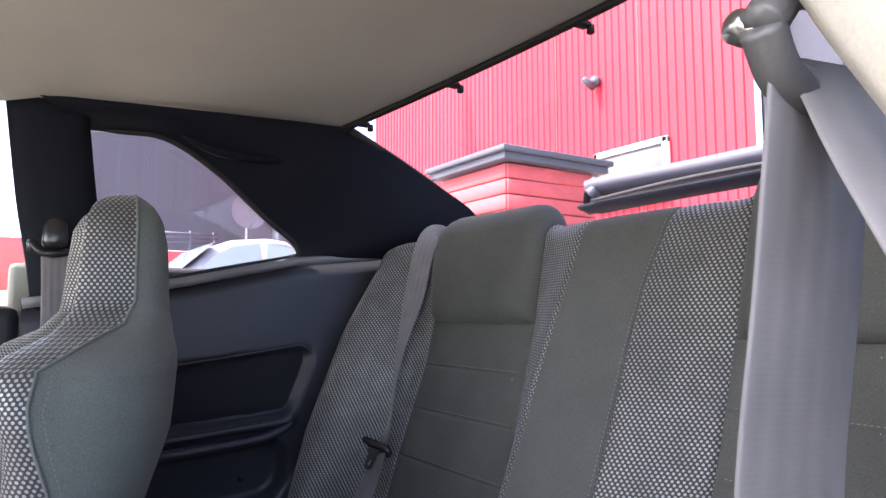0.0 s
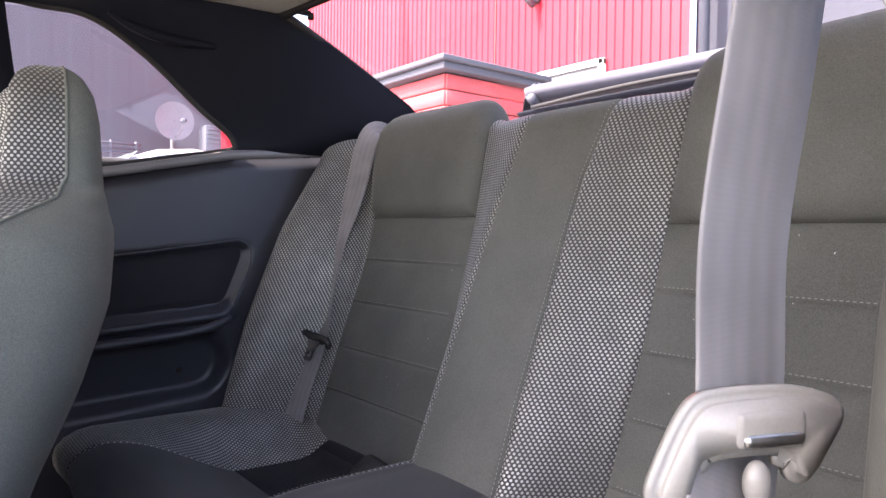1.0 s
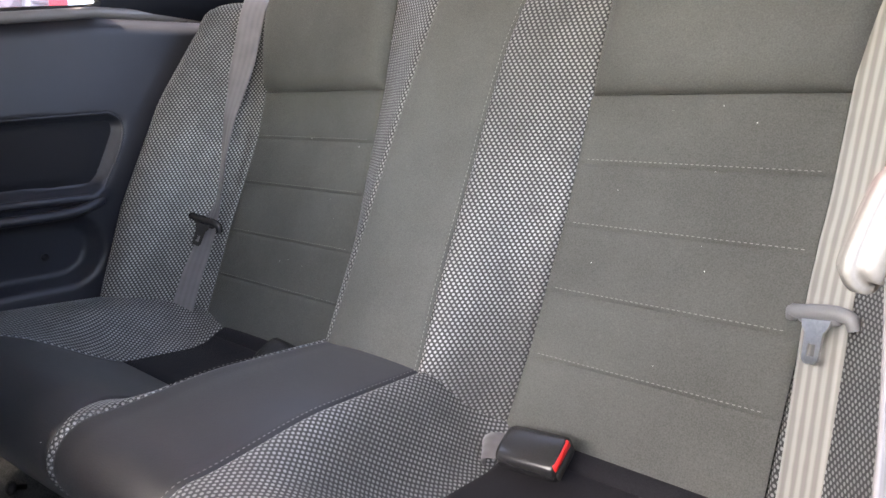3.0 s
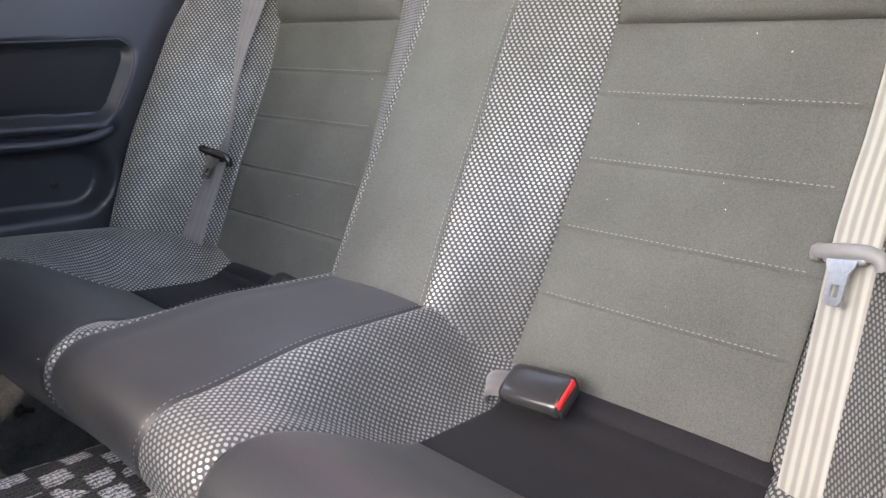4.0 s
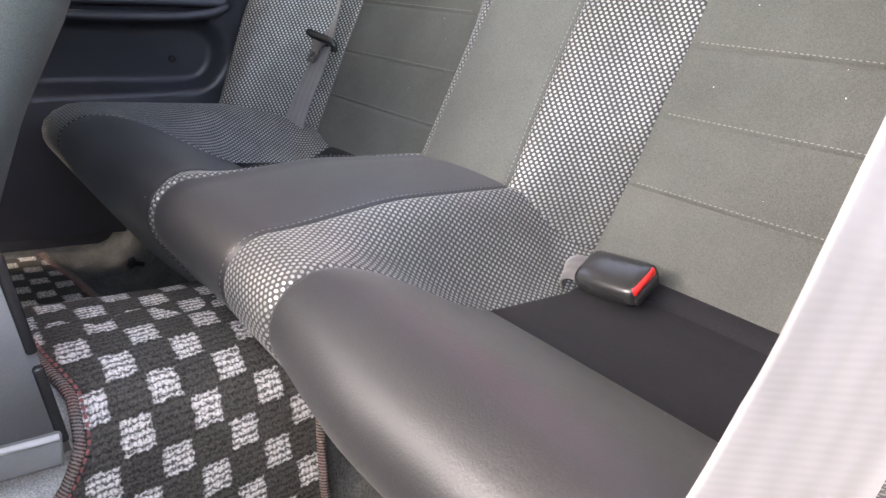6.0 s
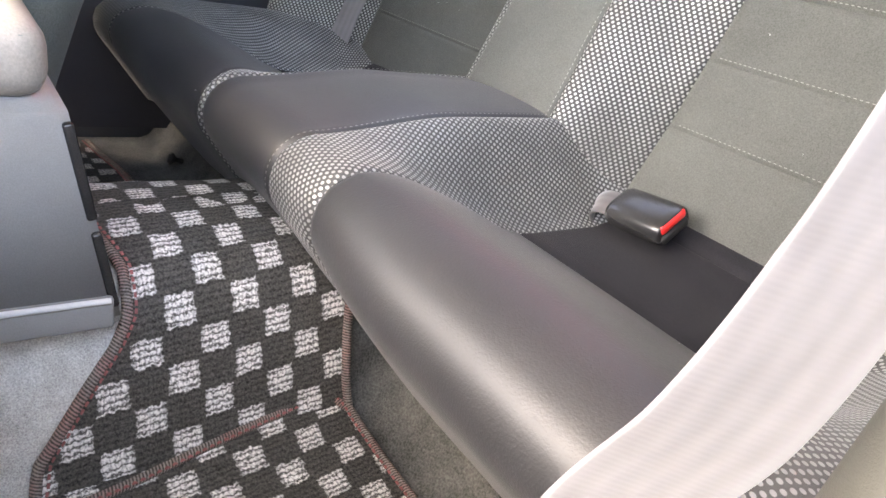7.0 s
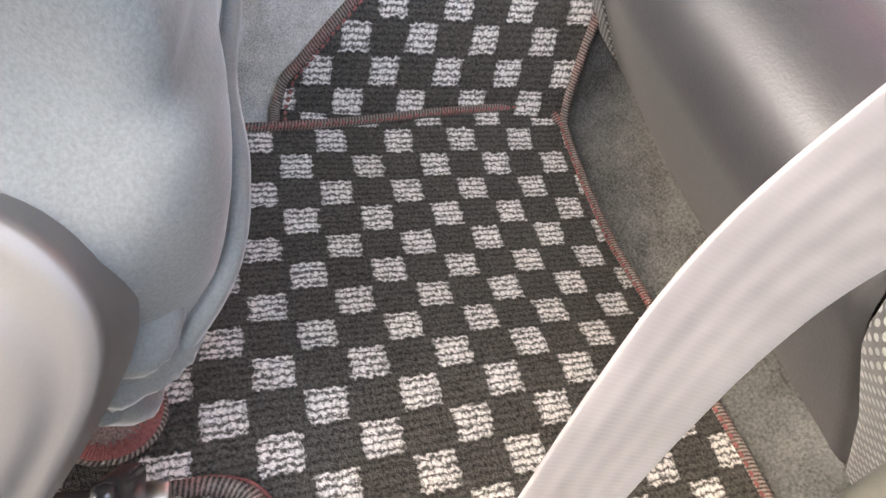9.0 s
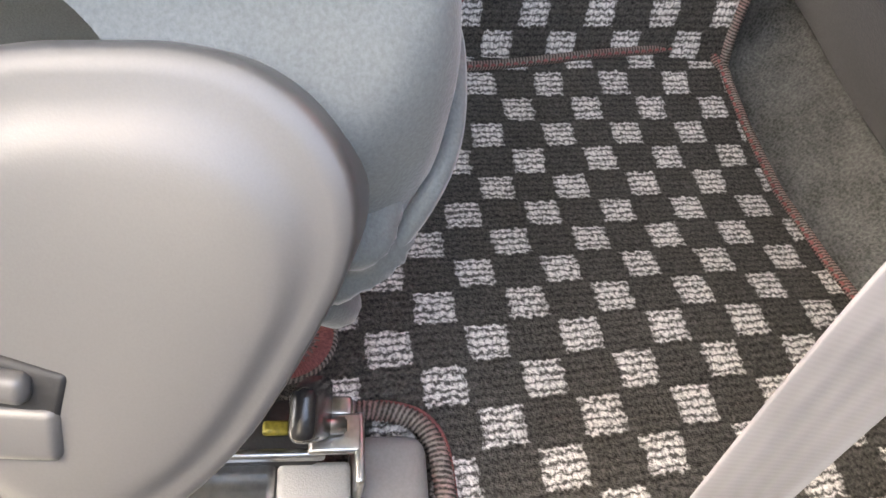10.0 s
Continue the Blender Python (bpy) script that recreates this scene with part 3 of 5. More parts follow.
# fine pale lint on the cloth
rng = random.Random(7)
bm = bmesh.new()
for k in range(34):
    side = rng.choice((-1, 1, 1))
    if k % 3:
        h = rng.uniform(0.29, 0.70)
        p, nn = back_point(side * rng.uniform(0.18, 0.42), h, 0.0022), Vector((0, -1, 0.3)).normalized()
    else:
        p, nn = cushion_point(side * rng.uniform(0.05, 0.45), rng.uniform(0.04, 0.42), 0.0030), Vector((0, -0.2, 1)).normalized()
    a = Vector((1, 0, 0)).cross(nn).normalized()
    b = nn.cross(a)
    ang, r = rng.uniform(0, 6.28), rng.uniform(0.0002, 0.00045)
    d = a * math.cos(ang) + b * math.sin(ang)
    e = nn.cross(d)
    length = r * rng.uniform(1, 4)
    v = [bm.verts.new(p + d * length), bm.verts.new(p + e * r), bm.verts.new(p - d * length), bm.verts.new(p - e * r), bm.verts.new(p + nn * r)]
    for q in ((0, 1, 4), (1, 2, 4), (2, 3, 4), (3, 0, 4)):
        bm.faces.new([v[i] for i in q])
lint = part("lint", bm, M_WHITE, flat=True)
tagged(lint, "sparse pale lint flecks on the seat cloth", "lint", kind="stuff")

# ---------------------------------------------------------------- floor, tunnel and riser
PROFILE = ((0.75, -0.012), (0.30, -0.012), (0.175, -0.012), (0.148, 0.004), (0.130, 0.05), (0.116, 0.085), (0.106, 0.112), (0.088, 0.133), (0.055, 0.148), (0.02, 0.152))


def tunnel_curve(n=40, drop=0.0):
    """Points (x, z) from the near floor up over the tunnel."""
    pts = curve_pts([(a, 0, z) for a, z in PROFILE] + [(-0.02, 0, 0.152)], 6)
    return [(p.x, p.z) for p in pts]


def floor_bm():
    half_c = tunnel_curve()
    prof = half_c + [(-x, z) for x, z in half_c[::-1]]
    # forward of the seat it is level; below the cushion it rises to meet the seat
    ys = [-1.25, -0.6, -0.2, 0.0, 0.1, 0.2, 0.28, 0.335, 0.35, 0.37, 0.395, 0.42, 0.45, 0.8]

    def f(i, y):
        x, z = prof[int(i)]
        lift = 0.17 * smooth(0.335, 0.46, y)
        return Vector((x, y, max(z, -0.012 + lift)))
    return grid_bm(f, list(range(len(prof))), ys)


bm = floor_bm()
# darker carpet tone under the seat and past the tunnel, partly painted shade
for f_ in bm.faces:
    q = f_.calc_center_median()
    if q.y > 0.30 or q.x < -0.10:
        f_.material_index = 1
floor = part("floor", bm, (M_CARPET, M_CARPET_SHADE))
tagged(floor, "grey carpeted car floor with a raised tunnel", "floor", kind="structure")

# ---------------------------------------------------------------- mats
SQUARE = 0.0272


def red_run(ob, pts):
    """Red overlock stitches along the inside of a binding."""
    return stitch_run("red_thread", pts, [(0, 0, 1)] * len(pts), ob, 0.0042, 0.0022, 0.0011, M_BINDRED, "red overlock thread")


def tunnel_mat():
    prof = [p for p in tunnel_curve() if p[0] < 0.205]
    base = next(i for i, p in enumerate(prof) if p[0] < 0.163)
    start = math.hypot(0.163 - prof[base][0], prof[base][1] + 0.004)
    prof = prof + [(-x, z) for x, z in prof[::-1] if z > 0.05]
    n = len(prof)
    lens = [0.0]
    for (a, b), (c, d) in zip(prof, prof[1:]):
        lens.append(lens[-1] + math.hypot(c - a, d - b))
    total, under = lens[-1], lens[base]

    def at(s):
        s = min(max(s, 0), total)
        for i in range(n - 1):
            if s <= lens[i + 1]:
                k = (s - lens[i]) / (lens[i + 1] - lens[i])
                (a, b), (c, d) = prof[i], prof[i + 1]
                nx, nz = (b - d), (c - a)
                m = math.hypot(nx, nz)
                return a + (c - a) * k, b + (d - b) * k, -nx / m, -nz / m
        return (*prof[-1], 0, 1)

    def front(s):
        return table(((0, 0.068), (0.03, 0.073), (0.07, 0.100), (0.11, 0.129), (0.135, 0.142), (0.17, 0.143), (0.21, 0.128), (0.27, 0.12), (total, 0.115)), s - under)

    def rear(s):
        return table(((0, 0.330), (0.05, 0.327), (0.09, 0.330), (0.13, 0.335), (0.22, 0.320), (total, 0.31)), s - under)

    def f(u, v):
        x, z, nx, nz = at(v * total)
        a, b = front(v * total), rear(v * total)
        lift = 0.009 + 0.002 * noise.noise(Vector((u * 5, v * 9, 3)))
        return Vector((x + nx * lift, a + (b - a) * u, z + nz * lift))

    def uv(u, v, lu, lv):
        a, b = front(v * total), rear(v * total)
        y = a + (b - a) * u
        return ((v * total - under + start - 0.1 * (y - 0.186) - 0.0305) / 0.0274 * SQUARE + 0.5 * SQUARE, (y - 0.208) / 0.0272 * SQUARE + 0.5 * SQUARE)
    bm = grid_bm(f, span(0, 1, 24), span(0, 1, 60), uv)
    ob = thing("tunnel_mat", "black and white checked pile mat draped over the tunnel", "car mat", "checked mats")
    part("mat_top", bm, M_CHECK, ob)
    rim = [f(u, 0.004) for u in span(1, 0, 12)] + [f(0, v) for v in span(0.005, 1, 50)]
    part("binding", tube_bm(rim, 0.0045, 8), M_BIND, ob, "corded grey edge binding")
    red_run(ob, [Vector(f(0.030, v)) + Vector((0.003, 0, 0.003)) for v in span(0.005, 0.6, 50)])
    rim2 = [f(1, v) for v in span(0.0, 0.95, 50)]
    part("binding", tube_bm(rim2, 0.0045, 8), M_BIND, ob, "corded grey edge binding")
    return ob


tunnel_mat()


def foot_mat():
    """The mat in the near footwell: its far edge lies over the draped one."""
    def far_x(y):
        return table(((-0.2, 0.235), (0.07, 0.190), (0.20, 0.163), (0.30, 0.142), (0.345, 0.142)), y)

    def rear_y(x):
        return 0.322 + 0.075 * max(0, x - 0.14)

    def f(u, v):
        # u across from the tunnel to the sill, v from the front to the back
        y0 = -0.16
        x_ = far_x(0.1) + (0.60 - far_x(0.1)) * u
        y = y0 + (rear_y(x_) - y0) * v
        x = far_x(y) + (0.60 - far_x(y)) * u
        # rounded rear inner corner
        du, dv = (x - far_x(y)), (rear_y(x) - y)
        r = 0.022
        if du < r and dv < r:
            d = math.hypot(r - du, r - dv)
            if d > r:
                k = r / d
                x, y = far_x(y) + r - (r - du) * k, rear_y(x) - r + (r - dv) * k
        z = table(((0.14, 0.017), (0.18, 0.005), (0.22, -0.002), (0.29, -0.008), (0.35, -0.003), (0.40, 0.004), (0.48, 0.007), (0.6, 0.007)), x) + 0.002 * noise.noise(Vector((x * 12, y * 12, 0)))
        return Vector((x, y, z))
    ob = thing("foot_mat", "black and white checked pile mat in the rear footwell", "car mat", "checked mats")

    def uv(u, v, lu, lv):
        p = f(u, v)
        return ((39.60 * p.x + 4.32 * p.y - 8.285 + 1.5) * SQUARE, (35.39 * p.y - 0.48 * p.x - 3.789 + 0.5) * SQUARE)
    part("mat_top", grid_bm(f, span(0, 1, 60), span(0, 1, 60), uv), M_CHECK, ob)
    rim = [f(0, v) + Vector((0, 0, 0.002)) for v in span(0, 1, 40)] + [f(u, 1) + Vector((0, 0, 0.002)) for u in span(0, 1, 40)]
    part("binding", tube_bm(rim, 0.0038, 8), M_BIND, ob, "corded grey edge binding")
    red_run(ob, [f(0.0085, v) + Vector((0, 0, 0.005)) for v in span(0, 0.985, 40)] + [f(u, 0.9885) + Vector((0, 0, 0.005)) for u in span(0.0085, 1, 40)])
    return ob


foot_mat()


def far_mat():
    """The far footwell's mat, glimpsed past the tunnel."""
    def f(u, v):
        x = -0.60 + 0.42 * u
        y1 = table(((-0.60, 0.235), (-0.48, 0.256), (-0.38, 0.270), (-0.18, 0.285)), x)
        return Vector((x, -0.25 + (y1 + 0.25) * v, 0.004 + 0.002 * noise.noise(Vector((x * 12, v * 7, 4)))))

    def uv(u, v, lu, lv):
        p = f(u, v)
        return (39.6 * p.x * SQUARE, 35.4 * p.y * SQUARE)
    ob = thing("foot_mat", "black and white checked mat in the far footwell", "car mat", "checked mats")
    part("mat_top", grid_bm(f, span(0, 1, 30), span(0, 1, 20), uv), M_CHECK, ob)
    part("binding", tube_bm([f(u, 1) + Vector((0, 0, 0.002)) for u in span(0, 1, 30)], 0.0048, 8), M_BIND, ob, "corded edge binding")
    red_run(ob, [f(u, 0.985) + Vector((0, 0, 0.004)) for u in span(0, 1, 30)])
    return ob


far_mat()
stud = thing("carpet_stud", "small black plastic stud in the dark carpet", "stud")
part("head", cyl_bm(0.010, 0.010, 18, 0.003, Matrix.Translation((-0.48, 0.336, 0.020)) @ Matrix.Rotation(1.3, 4, "X")), M_RUBBER, stud)
part("shank", cyl_bm(0.004, 0.02, 12, 0, Matrix.Translation((-0.48, 0.345, 0.018)) @ Matrix.Rotation(1.3, 4, "X")), M_RUBBER, stud)

# ---------------------------------------------------------------- roof, pillars, side trim
def roof_z(x, y):
    return 1.024 - 0.050 * (x / 0.53) ** 2 - 0.05 * smooth(0.1, -0.9, y)


def header_y(x):
    return 0.72 - 0.112 * (x / 0.53) ** 2


def liner_point(u, v):
    x = -0.60 + 1.20 * u
    y0 = -0.75
    y1 = header_y(max(-0.545, min(0.545, x))) if abs(x) < 0.545 else 0.60
    y = y0 + (y1 - y0) * v
    z = roof_z(x, y)
    if abs(x) > 0.53:
        z += (0.967 + 0.012 * smooth(0.10, 0.40, y) - 0.05 * smooth(0.1, -0.9, y) - z) * smooth(0.53, 0.58, abs(x))
        z -= max(0, abs(x) - 0.555) * 0.55 * (1 - smooth(0.02, 0.14, y)) + 0.004 * smooth(0.56, 0.59, abs(x))
    return Vector((x, y, z))


ceiling = part("ceiling", grid_bm(liner_point, span(0, 1, 41), span(0, 1, 31)), M_LINER)
tagged(ceiling, "beige cloth headliner of the car roof", "ceiling", kind="structure")
roof_skin = part("roof_panel", grid_bm(lambda u, v: liner_point(u, v) + Vector(((u - 0.5) * 0.16, 0.02 * v, 0.035)), span(0, 1, 21), span(0, 1, 9)), M_WHITE)
tagged(roof_skin, "painted outer roof panel of the car", "roof", kind="structure")

seal = thing("rear_window_seal", "black rubber seal round the rear window with clips", "seal", kind="structure")
edge = [Vector((x, header_y(x) + 0.004, roof_z(x, header_y(x)) - 0.004)) for x in span(-0.545, 0.545, 40)]
part("rubber_edge", tube_bm(edge, 0.007, 8), M_RUBBER, seal)
for x in (-0.505, -0.30, -0.03, 0.24, 0.46):
    p = Vector((x, header_y(x) + 0.012, roof_z(x, header_y(x)) - 0.008))
    part("clip", joined(box_bm(0.018, 0.022, 0.008, 0.003, 2, Matrix.Translation(p)), cyl_bm(0.006, 0.012, 12, 0.001, Matrix.Translation(p + Vector((0.004, 0.012, -0.006))))), M_RUBBER, seal)

QWIN = ((0.215, 0.655), (0.198, 0.75), (0.185, 0.84), (0.167, 0.925), (0.24, 0.934), (0.313, 0.930), (0.40, 0.880), (0.493, 0.801), (0.545, 0.762), (0.560, 0.742), (0.553, 0.727), (0.45, 0.705), (0.341, 0.682), (0.215, 0.655))


def pillar_sheet(side):
    """Trim between the quarter window and the roof edge, rear window and belt line."""
    inner = [Vector((0, y, z)) for y, z in ((0.167, 0.925), (0.24, 0.934), (0.313, 0.930), (0.40, 0.880), (0.493, 0.801), (0.545, 0.762), (0.560, 0.742), (0.553, 0.727))]
    outer = [Vector((0.592, 0.10, 0.964)), Vector((0.590, 0.24, 0.969)), Vector((0.586, 0.40, 0.976)), Vector((0.560, 0.585, 0.978)), Vector((0.545, 0.64, 0.962)), Vector((0.545, 0.76, 0.908)), Vector((0.545, 0.93, 0.805)), Vector((0.645, 0.80, 0.730))]
    ins = [Vector((0.650, p.y, p.z)) for p in inner]
    a, b = curve_pts(ins, 6), curve_pts(outer, 6)
    n = len(a)

    def f(i, k):
        p = a[int(i)].lerp(b[int(i)], k)
        p.x -= 0.022 * math.sin(k * 3.1416)
        return Vector((p.x * side, p.y, p.z))
    return grid_bm(f, list(range(n)), eased(13))


ob = part("pillar_trim", pillar_sheet(-1), M_PILLAR)
tagged(ob, "black rear roof pillar trim panel", "pillar trim", kind="structure")

# belt-line and lower side panel of the far side
def trim_base(y, z):
    return 0.622 + 0.022 * smooth(0.45, 0.72, z) + 0.012 * (1 - smooth(0.25, 0.4, z))


def belt_line(y):
    return table(((0.10, 0.632), (0.215, 0.648), (0.347, 0.672), (0.551, 0.716), (0.75, 0.736), (0.9, 0.745)), y)


def in_pocket(y, z):
    """1 inside the padded recess, falling to 0 at its rounded edge."""
    def rbox(y0, y1, z0, z1, r, skew=0.0):
        zz = z - skew * (y - 0.45)
        cy, cz = (y0 + y1) / 2, (z0 + z1) / 2
        dy, dz = abs(y - cy) - (y1 - y0) / 2 + r, abs(zz - cz) - (z1 - z0) / 2 + r
        return math.hypot(max(dy, 0), max(dz, 0)) + min(max(dy, dz), 0) - r
    return rbox(0.20, 0.594 - 0.42 * max(0, 0.545 - z), 0.412, 0.541, 0.034, 0.10), rbox(0.12, 0.545, 0.262, 0.386, 0.06, 0.06)


def trim_point(side):
    def f(y, v):
        z = 0.02 + (belt_line(y) - 0.02) * v
        d1, d2 = in_pocket(y, z)
        x = trim_base(y, z)
        x += 0.020 * (1 - smooth(-0.012, 0.002, d1))
        x += 0.034 * (1 - smooth(-0.02, 0.004, d2))
        ledge = smooth(0.012, 0.0, abs(z - 0.415 - 0.05 * (y - 0.45)) - 0.004) * (1 - smooth(0.53, 0.56, y))
        x -= 0.016 * ledge
        x -= 0.012 * smooth(belt_line(y) - 0.03, belt_line(y), z) * -1
        return Vector((side * x, y, z))
    return f


far_trim = thing("side_trim_panel", "dark blue-grey rear side panel with padded recess and armrest", "trim panel", kind="structure")
part("panel", grid_bm(trim_point(-1), span(0.10, 0.88, 110), span(0, 1, 110)), M_TRIM_SOFT, far_trim)
part("belt_ledge", tube_bm([(-0.637, y, belt_line(y) + 0.001) for y in span(0.10, 0.90, 40)], 0.009, 14), M_LEDGE_LIT, far_trim, "smooth ledge under the window")
def pocket_face(u, v):
    """The padded insert: its rear end slants and its upper corner is rounded."""
    z, r = 0.428 + 0.108 * v, 0.030
    end = 0.582 - 0.42 * (0.536 - z)
    over = z - (0.536 - r)
    if over > 0:
        end -= r - math.sqrt(max(0, r * r - over * over))
    y = 0.20 + (end - 0.20) * u
    puff = 0.004 * min(1, (1 - u) * 12, v * 8, (1 - v) * 8)
    return Vector((-(trim_base(y, z) + 0.0195 - puff), y, z + 0.10 * (y - 0.45)))


part("insert", grid_bm(pocket_face, span(0, 1, 40), eased(24)), M_INSERT, far_trim, "black cloth pocket insert")
part("armrest", tube_bm(curve_pts([(-0.625, 0.12, 0.366), (-0.604, 0.32, 0.379), (-0.600, 0.45, 0.389), (-0.604, 0.51, 0.400), (-0.616, 0.536, 0.411)], 10), 0.012, 10, 0.7), M_TRIM_SOFT, far_trim, "rounded armrest ledge")
part("armrest_lip", tube_bm(curve_pts([(-0.628, 0.12, 0.388), (-0.612, 0.32, 0.401), (-0.608, 0.45, 0.411), (-0.612, 0.536, 0.416)], 10), 0.0065, 8), M_TRIM_SOFT, far_trim, "thin upper lip of the armrest")
rim = curve_pts([(-trim_base(y, z) - 0.001, y, z) for y, z in ((0.21, 0.515), (0.372, 0.531), (0.535, 0.552), (0.565, 0.554), (0.584, 0.538), (0.580, 0.503), (0.558, 0.453), (0.537, 0.414))], 8)
part("pocket_rim", tube_bm(rim, 0.0022, 8), M_TRIM_SOFT, far_trim, "raised rim of the pocket")

part("screw_hole", cyl_bm(0.006, 0.004, 16, 0.001, Matrix.Translation((-0.640, 0.455, 0.318)) @ Matrix.Rotation(1.5708, 4, "Y")), M_RUBBER, far_trim, "dark screw hole")
part("grip_ridge", tube_bm(curve_pts([(-0.596, 0.325, 0.928), (-0.600, 0.365, 0.912), (-0.600, 0.417, 0.903), (-0.598, 0.48, 0.903), (-0.594, 0.547, 0.906)], 8), lambda k: 0.003 + 0.006 * math.sin(k * 3.1416), 10), M_PILLAR, far_trim, "soft ridge on the pillar trim")

# far quarter window and door opening
wq = thing("window_1", "fixed rear quarter window in the far side", "window", kind="structure")
rim = curve_pts([(-0.652, y, z) for y, z in QWIN], 6)
part("window_seal", tube_bm(rim, 0.006, 8), M_RUBBER, wq)
bm = bmesh.new()
bm.faces.new([bm.verts.new((-0.662, y, z)) for y, z in QWIN[:-1]])
part("pane", bm, M_TINT, wq, flat=True)


def post(name, pts, w, d, material, label):
    """A pillar of rectangular section along points (x, y, z)."""
    bm = bmesh.new()
    rings = []
    for p in curve_pts(pts, 6):
        rings.append([bm.verts.new(p + Vector((dx * d, dy * w, 0))) for dx, dy in ((-.5, -.5), (.3, -.5), (.5, -.3), (.5, .3), (.3, .5), (-.5, .5))])
    for a, b in zip(rings, rings[1:]):
        for k in range(6):
            bm.faces.new((a[k], a[(k + 1) % 6], b[(k + 1) % 6], b[k]))
    bm.faces.new(rings[0][::-1]), bm.faces.new(rings[-1])
    ob = part(name, bm, material)
    return tagged(ob, label, "pillar", kind="structure")


post("pillar_far", [(-0.668, 0.182, 0.55), (-0.660, 0.164, 0.68), (-0.646, 0.142, 0.80), (-0.626, 0.120, 0.96)], 0.116, 0.05, M_PILLAR, "dark middle roof pillar of the far side")

# rear window, parcel shelf and closing shell
shelf = part("parcel_shelf", grid_bm(lambda u, v: Vector((-0.60 + 1.20 * u, 0.80 + 0.45 * v, 0.728 - 0.02 * v)), span(0, 1, 9), span(0, 1, 9)), M_PILLAR)
tagged(shelf, "black cloth parcel shelf behind the rear seat", "shelf", kind="structure")
rear_win = thing("window_2", "sloping rear window of the car", "window", kind="structure")


def rear_glass(u, v):
    x = (-0.545 + 1.09 * u) * (1 + 0.10 * v)
    a = Vector((x, header_y(max(-0.545, min(0.545, x))) + 0.014, roof_z(x, 0.7) + 0.004))
    b = Vector((x, 1.27 - 0.15 * (x / 0.6) ** 2, 0.715))
    p = a.lerp(b, v)
    p.z += 0.02 * math.sin(v * 3.1416)
    return p


bm = grid_bm(rear_glass, span(0, 1, 13), span(0, 1, 9))
bmesh.ops.recalc_face_normals(bm, faces=bm.faces[:])
bm.normal_update()
if bm.faces[0].normal.z > 0:
    bmesh.ops.reverse_faces(bm, faces=bm.faces[:])
part("pane", bm, M_GLASS, rear_win)
for k in (0, 1):
    part("window_seal", tube_bm([rear_glass(k, v) - Vector((0, 0, 0.006)) for v in span(0, 1, 12)], 0.009, 8), M_RUBBER, rear_win)

shell = thing("car_body", "plain closing body panels of the car and two added light blockers", "car body", kind="structure")
part("floor_pan", box_bm(1.5, 3.2, 0.02, 0), M_RUBBER, shell).location = (0, 0.2, -0.06)
part("cowl", box_bm(1.34, 0.04, 0.72, 0.01), M_TRIM, shell).location = (0, -1.25, 0.30)
part("boot_wall", box_bm(1.4, 0.03, 0.75, 0.01), M_TRIM, shell).location = (0, 1.0, 0.33)
part("far_door", box_bm(0.06, 1.30, 0.66, 0.02), M_TRIM_SOFT, shell).location = (-0.69, -0.55, 0.30)
part("far_side", box_bm(0.05, 1.20, 0.72, 0.01), M_TRIM, shell).location = (-0.70, 0.68, 0.34)
part("near_side", box_bm(0.05, 1.00, 0.72, 0.01), M_TRIM, shell).location = (0.70, 0.76, 0.34)
part("sill", box_bm(0.08, 1.6, 0.10, 0.02), M_TRIM, shell).location = (0.70, -0.4, 0.0)
# two unseen panels outside the door opening, added to block light
part("light_block_front", box_bm(0.05, 0.78, 1.06, 0.02), M_TRIM, shell).location = (0.84, -0.82, 0.27)
part("light_block_low", box_bm(0.05, 0.80, 0.84, 0.02), M_TRIM, shell).location = (0.84, -0.02, 0.12)
part("boot_lid", box_bm(1.36, 0.55, 0.04, 0.02), M_WING, shell).location = (0, 1.55, 0.68)

door_win = thing("window_4", "tinted window of the far front door", "window", kind="structure")
part("pane", box_bm(0.004, 1.12, 0.36, 0.0, 1, Matrix.Translation((-0.672, -0.45, 0.80))), M_SIDEGLASS, door_win, flat=True)

near_trim = thing("side_trim_panel", "dark side panel beside the near rear seat", "trim panel", kind="structure")
part("panel", grid_bm(trim_point(1), span(0.24, 0.88, 60), span(0, 1, 60)), M_TRIM_SOFT, near_trim)
part("belt_ledge", tube_bm([(0.640, y, belt_line(y) + 0.002) for y in span(0.24, 0.90, 30)], 0.010, 10), M_TRIM, near_trim)
ob = part("pillar_trim", pillar_sheet(1), M_PILLAR)
tagged(ob, "black rear roof pillar trim panel", "pillar trim", kind="structure")


